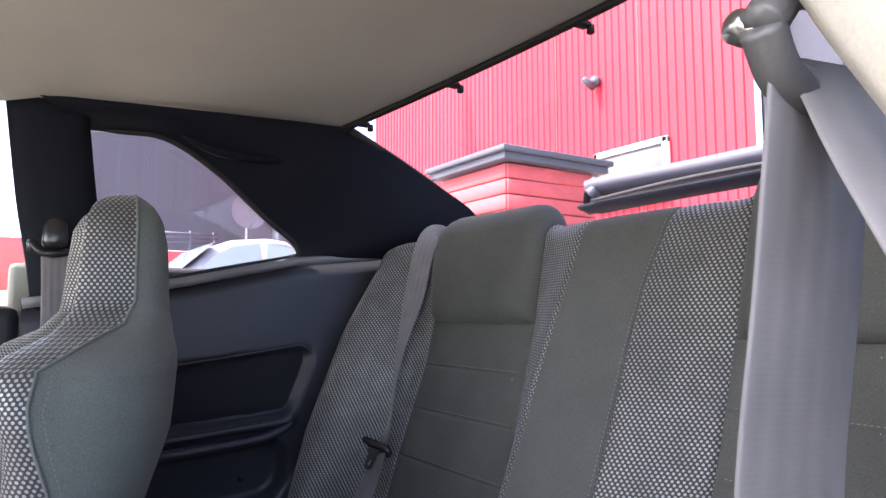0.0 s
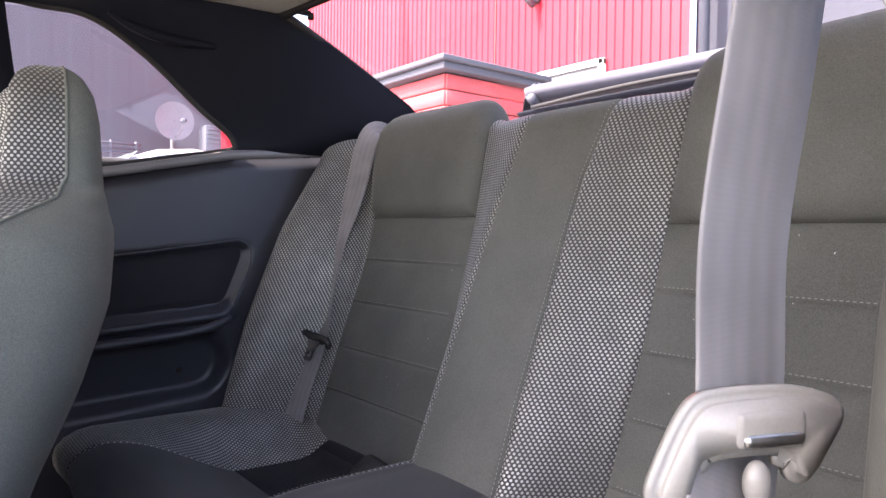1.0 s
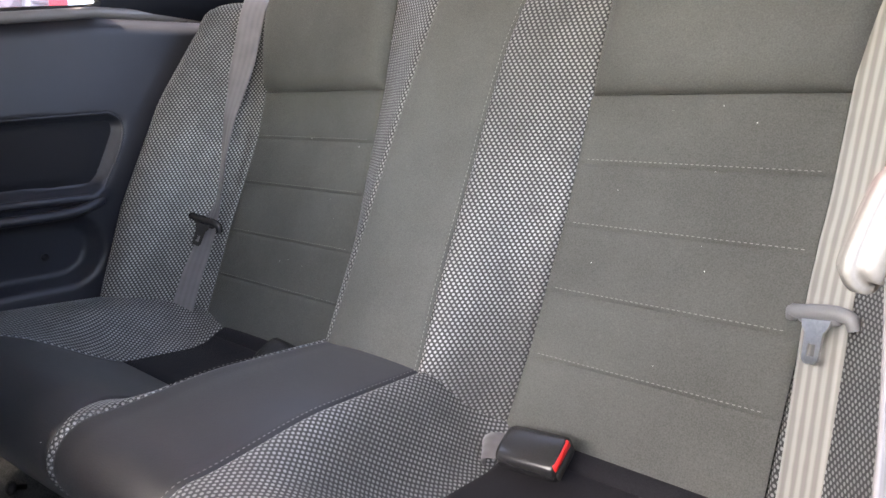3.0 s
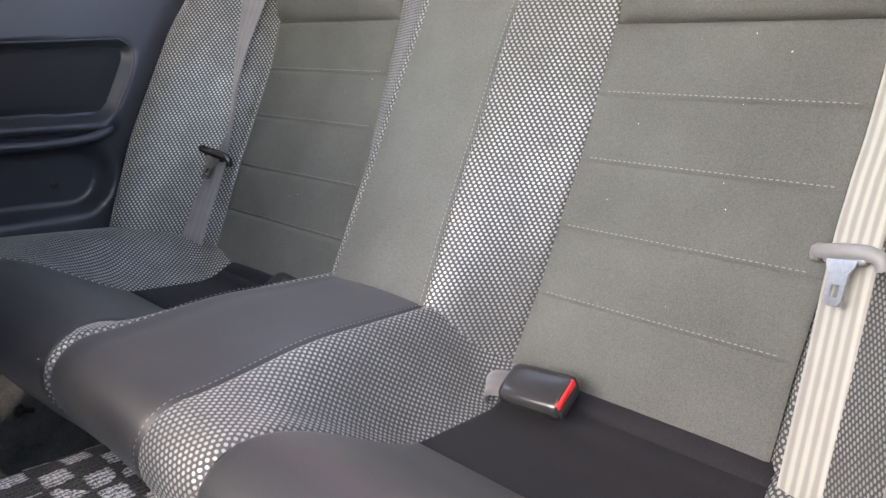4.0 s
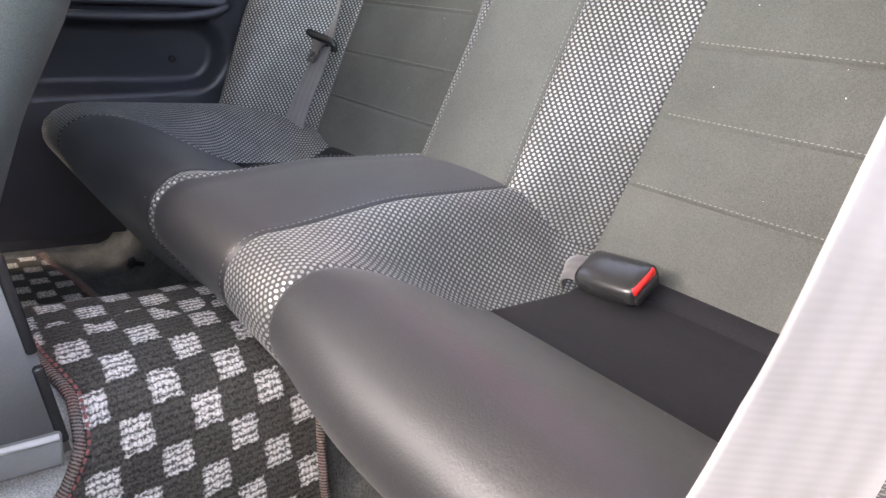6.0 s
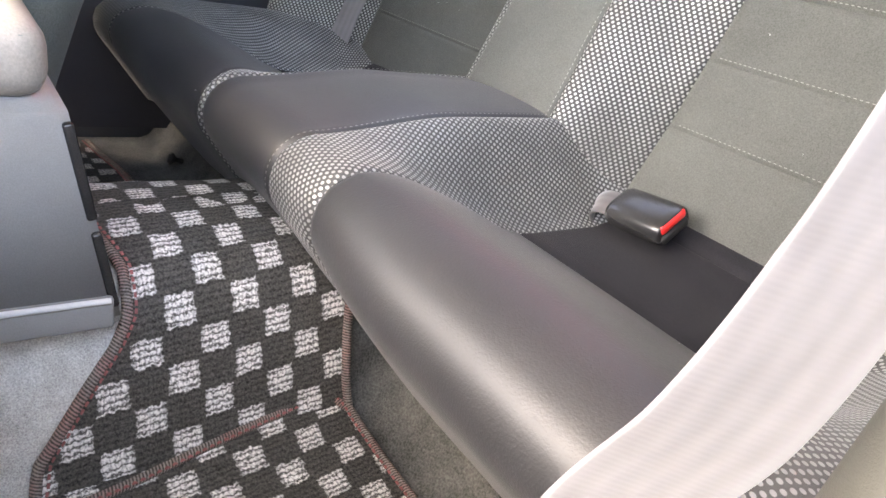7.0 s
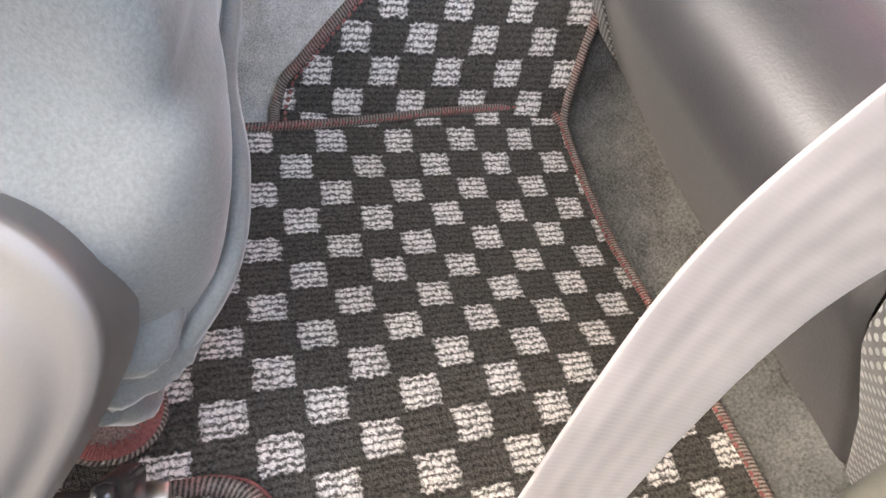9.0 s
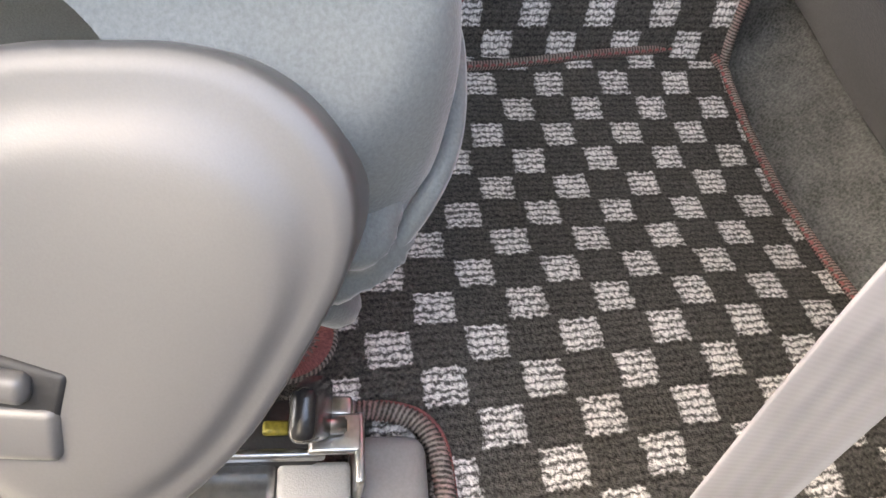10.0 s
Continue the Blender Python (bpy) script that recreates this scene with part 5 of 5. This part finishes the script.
def front_belt():
    ob = thing("front_seat_belt", "pale grey seat belt hanging from the near pillar", "seat belt")
    nn = [(1, -0.02, 0)] * 5 + [(0.97, -0.15, 0), (0.94, -0.3, 0), (0.92, -0.38, 0), (0.90, -0.42, 0), (0.98, -0.2, 0), (0.99, 0.1, 0), (0.92, 0.4, 0)]
    part("webbing", ribbon_bm([(0.548, 0.238, 0.674), (0.543, 0.235, 0.62), (0.538, 0.232, 0.57), (0.538, 0.231, 0.518), (0.545, 0.204, 0.465), (0.550, 0.182, 0.425), (0.549, 0.175, 0.385), (0.543, 0.167, 0.345), (0.529, 0.158, 0.300), (0.527, 0.145, 0.23), (0.564, 0.111, 0.115), (0.606, 0.084, 0.004)], nn, 0.045), M_BELT, ob)
    along, face = Vector((0.0, 0.02, -1)).normalized(), Vector((0.90, -0.43, 0.0)).normalized()
    across = along.cross(face).normalized()
    m = Matrix((across, face, -along)).transposed().to_4x4()
    m.translation = Vector((0.5445, 0.2225, 0.520))
    plate = [(130, 110), (80, 125), (-70, 128), (-170, 105), (-210, 75), (-220, 40), (-180, -35), (-150, -85), (-125, -110), (-90, -105), (-75, -70), (-70, -32), (100, -35), (120, -70), (130, -150), (170, -165), (210, -140), (230, -100), (200, -20), (160, 70)]
    for _ in range(2):
        # rounded corners
        plate = [((3 * a[0] + b[0]) / 4 if k == 0 else (a[0] + 3 * b[0]) / 4, (3 * a[1] + b[1]) / 4 if k == 0 else (a[1] + 3 * b[1]) / 4) for a, b in zip(plate, plate[1:] + plate[:1]) for k in (0, 1)]
    bm = solid_outline([(x * 0.000126, z * 0.000109) for x, z in plate], 0.008, 0.0028, 4)
    bm.transform(m)
    t = part("tongue", bm, M_BELTPL, ob, "moulded plastic belt tongue")
    part("recess", box_bm(0.020, 0.004, 0.0095, 0.002, 3, m @ Matrix.Translation((-0.0035, 0.0030, 0.0036))), M_BELTPL, t, "shallow slot in the tongue")
    part("slot_edge", box_bm(0.017, 0.004, 0.0035, 0.0015, 3, m @ Matrix.Translation((-0.0035, 0.0042, 0.0012))), M_STEEL, t, "bright metal slot edge")
    ball = bmesh.new()
    bmesh.ops.create_uvsphere(ball, u_segments=18, v_segments=10, radius=1)
    ball.transform(m @ Matrix.Translation((0.0005, 0.004, -0.0095)) @ Matrix.Diagonal((0.0036, 0.003, 0.0058, 1)))
    part("button_stop", ball, M_BELTPL, ob, "rounded belt stop button")
    # guide ring on the pillar and the strand that runs back into the pillar
    ring = curve_pts([(0.548, 0.212, 0.680), (0.547, 0.221, 0.670), (0.546, 0.238, 0.666), (0.546, 0.254, 0.670), (0.545, 0.264, 0.680), (0.549, 0.254, 0.690), (0.551, 0.238, 0.693), (0.550, 0.221, 0.690), (0.548, 0.212, 0.680)], 8)
    g = part("guide_ring", tube_bm(ring, 0.0052, 10), M_RING, ob, "dark plastic-coated belt guide ring")
    part("bolt", cyl_bm(0.0042, 0.008, 18, 0.002, Matrix.Translation((0.542, 0.214, 0.682)) @ Matrix.Rotation(1.5708, 4, "X")), M_STEEL, g, "bright bolt head")
    part("bolt_cover", box_bm(0.034, 0.075, 0.040, 0.012, 4, Matrix.Translation((0.562, 0.240, 0.713)), 0.8), M_LINER, g, "beige padded cover")
    part("anchor_plate", box_bm(0.030, 0.012, 0.060, 0.005, 2, Matrix.Translation((0.560, 0.262, 0.700))), M_RING, g, "dark pillar anchor plate")
    part("return_webbing", ribbon_bm([(0.549, 0.240, 0.676), (0.557, 0.232, 0.662), (0.570, 0.222, 0.640), (0.592, 0.215, 0.60), (0.615, 0.215, 0.565)], [(0.75, -0.35, 0.6)] * 5, 0.024), M_BELT_FAR, ob)
    return ob


M_BELTPL = textured("belt_plastic", (0.22, 0.21, 0.195), 0.38, fine=900, amount=0.08, bump=0.1)
M_RING = textured("ring_plastic", (0.09, 0.088, 0.088), 0.38, fine=900, amount=0.15, bump=0.1)
M_BELTGREY = textured("tongue_grey", (0.20, 0.20, 0.205), 0.42, fine=900, amount=0.1, bump=0.1)
M_BELTSTRIPE = webbing("belt_webbing_striped", (0.30, 0.29, 0.265), 0.55)
front_belt()


def rear_belt(side):
    s = side
    far = s < 0
    if far:
        run = ((0.503, 0, 0.800), (0.502, 0, 0.765), (0.500, 0, 0.735), (0.496, 0, 0.654), (0.492, 0, 0.555), (0.489, 0, 0.490), (0.488, 0, 0.420), (0.493, 0, 0.376), (0.498, 0, 0.335), (0.505, 0, 0.280), (0.510, 0, 0.200))
    else:
        run = ((0.462, 0.80, 0.800), (0.460, 0.78, 0.765), (0.455, 0.75, 0.620), (0.452, 0.72, 0.500), (0.449, 0.71, 0.450), (0.448, 0.69, 0.392), (0.452, 0.66, 0.280), (0.455, 0.64, 0.195))
    pts = []
    for x, y, z in run:
        q = back_point(s * x, z, 0.016 if far else 0.010)
        pts.append(Vector((s * x, q.y if far else min(y, q.y), z)) if z < 0.76 else Vector((s * x, q.y, q.z)))
    label = "dark seat belt across the far rear bolster" if far else "striped grey rear seat belt with steel tongue"
    ob = thing("rear_seat_belt", label, "seat belt", "rear seat belts")
    nrm = [(0.7, -0.6, 0.3), (0.75, -0.65, 0.2), (0.75, -0.65, 0.2), (0.6, -0.8, 0.2), (0.1, -1, 0.1), (-0.3, -0.95, 0.1), (-0.35, -0.95, 0.1), (0.1, -1, 0.1), (0.4, -0.9, 0.2), (0.6, -0.8, 0.2), (0.7, -0.7, 0.2)] if far else [(-s * 0.45, -0.85, 0.25)] * len(pts)
    part("webbing", ribbon_bm(pts, nrm, 0.042 if far else 0.044), M_BELT_FAR if far else M_BELTSTRIPE, ob)
    k = 7 if far else 5
    c = pts[k]
    m, t = tongue_parts(ob, c + Vector((0, -0.004, 0)), pts[k + 1] - pts[k - 1], (-s * 0.45, -0.85, 0.25), 0.78, M_BUCKLE if far else M_BELTGREY)
    blade = [(-0.0135, -0.004), (-0.0125, -0.010), (-0.0085, -0.016), (-0.0078, -0.040), (-0.005, -0.044), (0.005, -0.044), (0.0078, -0.040), (0.0085, -0.016), (0.0125, -0.010), (0.0135, -0.004)]
    hole = [(-0.0035, -0.026), (-0.0035, -0.037), (0.0035, -0.037), (0.0035, -0.026)]
    bm = bmesh.new()
    vo, vi = [bm.verts.new((x, 0, z)) for x, z in blade], [bm.verts.new((x, 0, z)) for x, z in hole]
    for quad in ((vo[0], vo[1], vo[8], vo[9]), (vo[1], vo[2], vo[7], vo[8]), (vo[2], vi[0], vi[3], vo[7]), (vo[2], vo[3], vi[1], vi[0]), (vo[3], vo[4], vo[5], vi[2], vi[1]), (vo[5], vo[6], vi[2]), (vo[6], vo[7], vi[3], vi[2])):
        bm.faces.new(quad)
    ex = bmesh.ops.extrude_face_region(bm, geom=bm.faces[:])
    bmesh.ops.translate(bm, verts=[q for q in ex["geom"] if isinstance(q, bmesh.types.BMVert)], vec=(0, 0.0022, 0))
    bmesh.ops.recalc_face_normals(bm, faces=bm.faces[:])
    bm.transform(m @ Matrix.Translation((0.0, 0.0095, 0.0)) @ Matrix.Diagonal((1, 1, 0.95, 1)))
    part("blade", bm, M_BUCKLE if far else M_STEEL, t, "steel latch blade with a slot", flat=True)
    return ob


rear_belt(1)
rear_belt(-1)


def buckle(side):
    s = side
    ob = thing("seat_belt_buckle", "black seat belt buckle with red release button" if s > 0 else "black belt buckle lying on the far seat", "buckle", "rear buckles")
    m = Matrix.Translation((s * 0.211, 0.600, 0.217)) @ Matrix.Rotation(-0.10 * s, 4, "Y") @ Matrix.Rotation(-1.0, 4, "X")
    ring = [(0.0135 * math.copysign(abs(math.sin(a)) ** 0.75, math.sin(a)), 0.0245 * math.copysign(abs(math.cos(a)) ** 0.55, math.cos(a))) for a in span(0, 6.0913, 33)]
    stations = ((-0.0315, 0.78), (-0.030, 0.89), (-0.026, 0.97), (-0.01, 1.0), (0.030, 1.0), (0.0365, 0.96), (0.0385, 0.88))
    bm = bmesh.new()
    loops = [[bm.verts.new((x, y * k, z * k)) for y, z in ring] for x, k in stations]
    for la, lb in zip(loops, loops[1:]):
        for q in range(len(ring)):
            bm.faces.new((la[q], la[(q + 1) % len(ring)], lb[(q + 1) % len(ring)], lb[q]))
    bm.faces.new(loops[0]), bm.faces.new(loops[-1])
    bmesh.ops.recalc_face_normals(bm, faces=bm.faces[:])
    bm.transform(m)
    part("housing", bm, M_BUCKLE, ob)
    if s > 0:
        part("release_button", box_bm(0.006, 0.0095, 0.036, 0.003, 3, m @ Matrix.Translation((0.0375, -0.0065, 0))), M_RED, ob, "red release button")
        part("end_plate", box_bm(0.006, 0.011, 0.038, 0.003, 2, m @ Matrix.Translation((0.0380, 0.0045, 0))), M_RUBBER, ob)
    part("strap", ribbon_bm([(s * 0.188, 0.594, 0.215), (s * 0.168, 0.592, 0.213), (s * 0.153, 0.598, 0.202), (s * 0.145, 0.612, 0.182)], [(0, -0.7, 0.7)] * 4, 0.030, 0.003), M_STRAP, ob, "short webbing stalk")
    return ob


buckle(1)
buckle(-1)

# ---------------------------------------------------------------- outside
ground = part("ground", grid_bm(lambda u, v: Vector((u, v, -0.30)), span(-300, 300, 9), span(-300, 300, 9)), M_GROUND)
tagged(ground, "pale concrete yard reaching the horizon", "ground", kind="structure")


def clad_wall(name, origin, along, length, height, material, pitch=0.25, depth=0.03):
    """Ribbed sheet cladding as one mesh."""
    n = int(length / pitch)
    along = Vector(along).normalized()
    out = Vector((along.y, -along.x, 0))
    pts = []
    for i in range(n):
        for k, d in ((0, 0), (0.35, 0), (0.45, depth), (0.9, depth)):
            pts.append(((i + k) * pitch, d))

    def f(i, z):
        s, d = pts[int(i)]
        p = Vector(origin) + along * s + out * d
        return Vector((p.x, p.y, origin[2] + z))
    return part(name, grid_bm(f, list(range(len(pts))), [0, height]), material, flat=True)


red = thing("red_building", "red corrugated metal building behind the car", "building")
clad_wall("wall", (-12.9, 7.0, -0.3), (1, 0, 0), 9.3, 9.0, M_REDWALL, 0.13, 0.018).parent = red
for x in (-10.46, -8.53, -6.89, -5.3):
    part("sheet_joint", box_bm(0.02, 0.02, 9.0, 0.0, 1, Matrix.Translation((x, 6.985, 4.2))), M_BRICK, red)
part("downpipe", cyl_bm(0.06, 9.0, 14, 0, Matrix.Translation((-3.48, 6.93, 4.2))), M_ANNEX, red, "grey metal downpipe")
lamp = part("wall_lamp", joined(cyl_bm(0.07, 0.10, 16, 0.01, Matrix.Translation((-6.03, 6.93, 3.86)) @ Matrix.Rotation(1.5708, 4, "X")), cyl_bm(0.05, 0.22, 14, 0.01, Matrix.Translation((-6.03, 6.80, 3.80)) @ Matrix.Rotation(1.1, 4, "X"))), M_GREYROOF, red, "small grey wall lamp")
win = thing("window_3", "white-framed window in the red wall", "window", kind="structure")
for dx, dz, sx, sz in ((0, 0.36, 1.25, 0.08), (0, -0.36, 1.25, 0.08), (-0.585, 0, 0.08, 0.80), (0.585, 0, 0.08, 0.80)):
    part("frame", box_bm(sx, 0.07, sz, 0.01), M_WHITE, win).location = (-5.46 + dx, 6.95, 2.42 + dz)
part("pane", box_bm(1.10, 0.02, 0.66, 0.0), M_DULLGLASS, win).location = (-5.46, 6.955, 2.42)

grey = thing("grey_building", "pale grey clad building beside the car", "building")
clad_wall("wall", (-10.0, 0.70, 1.55), (0, 1, 0), 3.5, 8.0, M_GREYWALL, 0.5, 0.003).parent = grey
part("base", box_bm(0.2, 3.5, 1.85, 0.01), M_BRICK, grey).location = (-10.1, 2.45, 0.62)
part("corner_panel", box_bm(0.06, 0.34, 9.8, 0.01), M_REDWALL, grey, "red corner cladding").location = (-9.93, 4.07, 4.6)
annex = thing("annex_building", "blue-grey rendered annex with a dark window", "building")
part("wall", box_bm(14.0, 0.3, 9.0, 0.02), M_ANNEX, annex).location = (3.25, 7.35, 4.2)
for z in (1.6, 4.6):
    fr = part("window_frame", box_bm(2.2, 0.1, 1.9, 0.02), M_GREYROOF, annex)
    fr.location = (-1.6, 7.18, z)
    part("pane", box_bm(2.0, 0.02, 1.7, 0.0), M_DARKGLASS, fr).location = (0, -0.055, 0)
fence = thing("red_fence", "long red fence at the yard's edge", "fence", kind="structure")
part("panel", box_bm(0.10, 16, 0.95, 0.01), M_REDWALL, fence).location = (-11.0, -7.4, 1.25)
part("footing", box_bm(0.3, 16, 1.1, 0.01), M_WHITE, fence).location = (-11.0, -7.4, 0.22)

dish = thing("satellite_dish", "white satellite dish on a short mast", "satellite dish", at=(0, 0.11, 0.09))


def bowl(a, r):
    return Vector((-9.3 + 0.35 * r * r, 2.98 + r * math.cos(a), 2.04 + r * math.sin(a)))


part("bowl", grid_bm(bowl, span(0, 6.28319 * 31 / 32, 32), span(0.01, 0.27, 6), close_u=True), M_DISH, dish)
part("feed_arm", tube_bm([(-9.25, 2.98, 1.80), (-9.05, 2.99, 1.86), (-8.92, 2.99, 1.98)], 0.008, 6), M_DISH, dish)
part("feed", cyl_bm(0.035, 0.09, 12, 0.006, Matrix.Translation((-8.92, 2.99, 2.0)) @ Matrix.Rotation(1.5708, 4, "Y")), M_GREYROOF, dish)
part("mast", cyl_bm(0.03, 2.1, 10, 0, Matrix.Translation((-9.45, 3.0, 0.75))), M_GREYROOF, dish)
cabinet = thing("meter_cabinet", "pale utility cabinet beside the dish", "cabinet")
part("box", box_bm(0.3, 0.24, 2.42, 0.02), M_GREYROOF, cabinet).location = (-9.4, 3.63, 0.91)
for k in range(4):
    part("slat", box_bm(0.02, 0.18, 0.03, 0.005), M_GREYROOF, cabinet).location = (-9.24, 3.63, 2.06 - 0.06 * k)


def white_car():
    ob = thing("parked_car", "white parked hatchback with tinted side windows", "car")
    x0 = -5.75

    def cab(u, y):
        h = table(((-0.6, 0.60), (-0.4, 0.74), (0.4, 0.82), (1.22, 0.90), (1.40, 1.05), (1.56, 1.19), (1.75, 1.26), (2.05, 1.29), (2.22, 1.27), (2.34, 1.18), (2.55, 0.95), (2.95, 0.82), (3.05, 0.60)), y)
        k = 2 * u - 1
        w = 0.80 - 0.14 * smooth(0.85, 1.22, h)
        return Vector((x0 + w * math.copysign(abs(k) ** 0.45, k), y, 0.50 + (h - 0.50) * (1 - abs(k) ** 5)))
    part("body", grid_bm(cab, span(0, 1, 41), span(-0.6, 3.05, 80)), M_CARPAINT, ob)
    for pts in ([(1.36, 0.93), (1.52, 1.09), (1.66, 1.175), (1.90, 1.215), (1.90, 0.96)], [(1.95, 0.965), (1.95, 1.217), (2.12, 1.215), (2.24, 1.17), (2.30, 1.09), (2.22, 1.00)]):
        bm = bmesh.new()
        bm.faces.new([bm.verts.new((x0 + 0.785 - 0.10 * smooth(0.85, 1.22, z), y, z)) for y, z in pts])
        r = bmesh.ops.extrude_face_region(bm, geom=bm.faces[:])
        bmesh.ops.translate(bm, verts=[q for q in r["geom"] if isinstance(q, bmesh.types.BMVert)], vec=(0.02, 0, 0))
        part("side_window", bm, M_DARKGLASS, ob, flat=True)
    part("windscreen", grid_bm(lambda u, v: Vector((x0 - 0.62 + 1.24 * u, 1.235 + 0.31 * v, 0.925 + 0.275 * v + 0.012)), span(0, 1, 8), span(0, 1, 4)), M_DARKGLASS, ob)
    part("lower_body", box_bm(1.62, 3.6, 0.55, 0.08, 3), M_CARPAINT, ob).location = (x0, 1.2, 0.33)
    for y in (0.15, 2.35):
        wheel = part("wheel", cyl_bm(0.30, 0.2, 24, 0.03, Matrix.Translation((x0 + 0.75, y, 0.0)) @ Matrix.Rotation(1.5708, 4, "Y")), M_RUBBER, ob)
        part("rim", cyl_bm(0.19, 0.02, 20, 0.006, Matrix.Translation((x0 + 0.85, y, 0.0)) @ Matrix.Rotation(1.5708, 4, "Y")), M_STEEL, wheel)
    return ob


def steel_rack():
    """A low rack of grey steel rails on posts."""
    ob = thing("steel_rack", "grey steel rail rack standing behind the white car", "rack")
    for z in (1.40, 1.45, 1.50):
        part("rail", tube_bm([(-7.2, 1.45, z), (-7.2, 2.10, z)], 0.013, 6), M_GREYROOF, ob)
    for y in (1.50, 1.80, 2.05):
        part("post", tube_bm([(-7.2, y, -0.30), (-7.2, y, 1.53)], 0.014, 6), M_GREYROOF, ob)
    return ob


steel_rack()
white_car()


def brick_hut():
    ob = thing("boarded_hut", "small red boarded hut with grey flat cap roof", "hut")
    x0, x1, y0, y1 = -2.42, -1.87, 2.05, 2.62
    part("core", box_bm(x1 - x0 - 0.02, y1 - y0 - 0.02, 1.50, 0.0), M_BRICK, ob).location = ((x0 + x1) / 2, (y0 + y1) / 2, 0.45)
    for k in range(11):
        z = 1.29 - 0.075 * k
        part("board", box_bm(x1 - x0, 0.02, 0.070, 0.004, 1), M_BRICK, ob).location = ((x0 + x1) / 2, y0, z)
        part("board", box_bm(0.02, y1 - y0, 0.070, 0.004, 1), M_BRICK, ob).location = (x1, (y0 + y1) / 2, z)
    part("cap", box_bm(0.70, 0.72, 0.030, 0.008, 2), M_GREYROOF, ob).location = ((x0 + x1) / 2, (y0 + y1) / 2, 1.382)
    part("fascia", box_bm(0.66, 0.68, 0.036, 0.006, 2), M_GREYROOF, ob).location = ((x0 + x1) / 2, (y0 + y1) / 2, 1.350)
    return ob


brick_hut()

wing = thing("rear_spoiler", "grey rear wing on the boot lid", "spoiler")
part("blade", tube_bm(curve_pts([(-0.700, 1.42, 0.930), (-0.66, 1.44, 0.952), (-0.3, 1.47, 0.952), (0.3, 1.47, 0.952), (0.66, 1.44, 0.952), (0.70, 1.42, 0.930)], 10), 0.075, 12, 0.36), M_WING, wing)
part("lower_blade", tube_bm(curve_pts([(-0.68, 1.40, 0.895), (-0.5, 1.41, 0.900), (0.0, 1.42, 0.905), (0.5, 1.41, 0.900), (0.68, 1.40, 0.895)], 10), 0.06, 10, 0.2), M_PILLAR, wing, "dark lower blade")
part("cable", tube_bm(curve_pts([(-0.62, 1.34, 0.905), (-0.3, 1.34, 0.915), (0.2, 1.34, 0.908), (0.6, 1.34, 0.915)], 10), 0.005, 6), M_RUBBER, wing, "thin black cable")
for x in (-0.16, 0.30):
    part("strut", box_bm(0.02, 0.08, 0.24, 0.006), M_RUBBER, wing).location = (x, 1.44, 0.80)
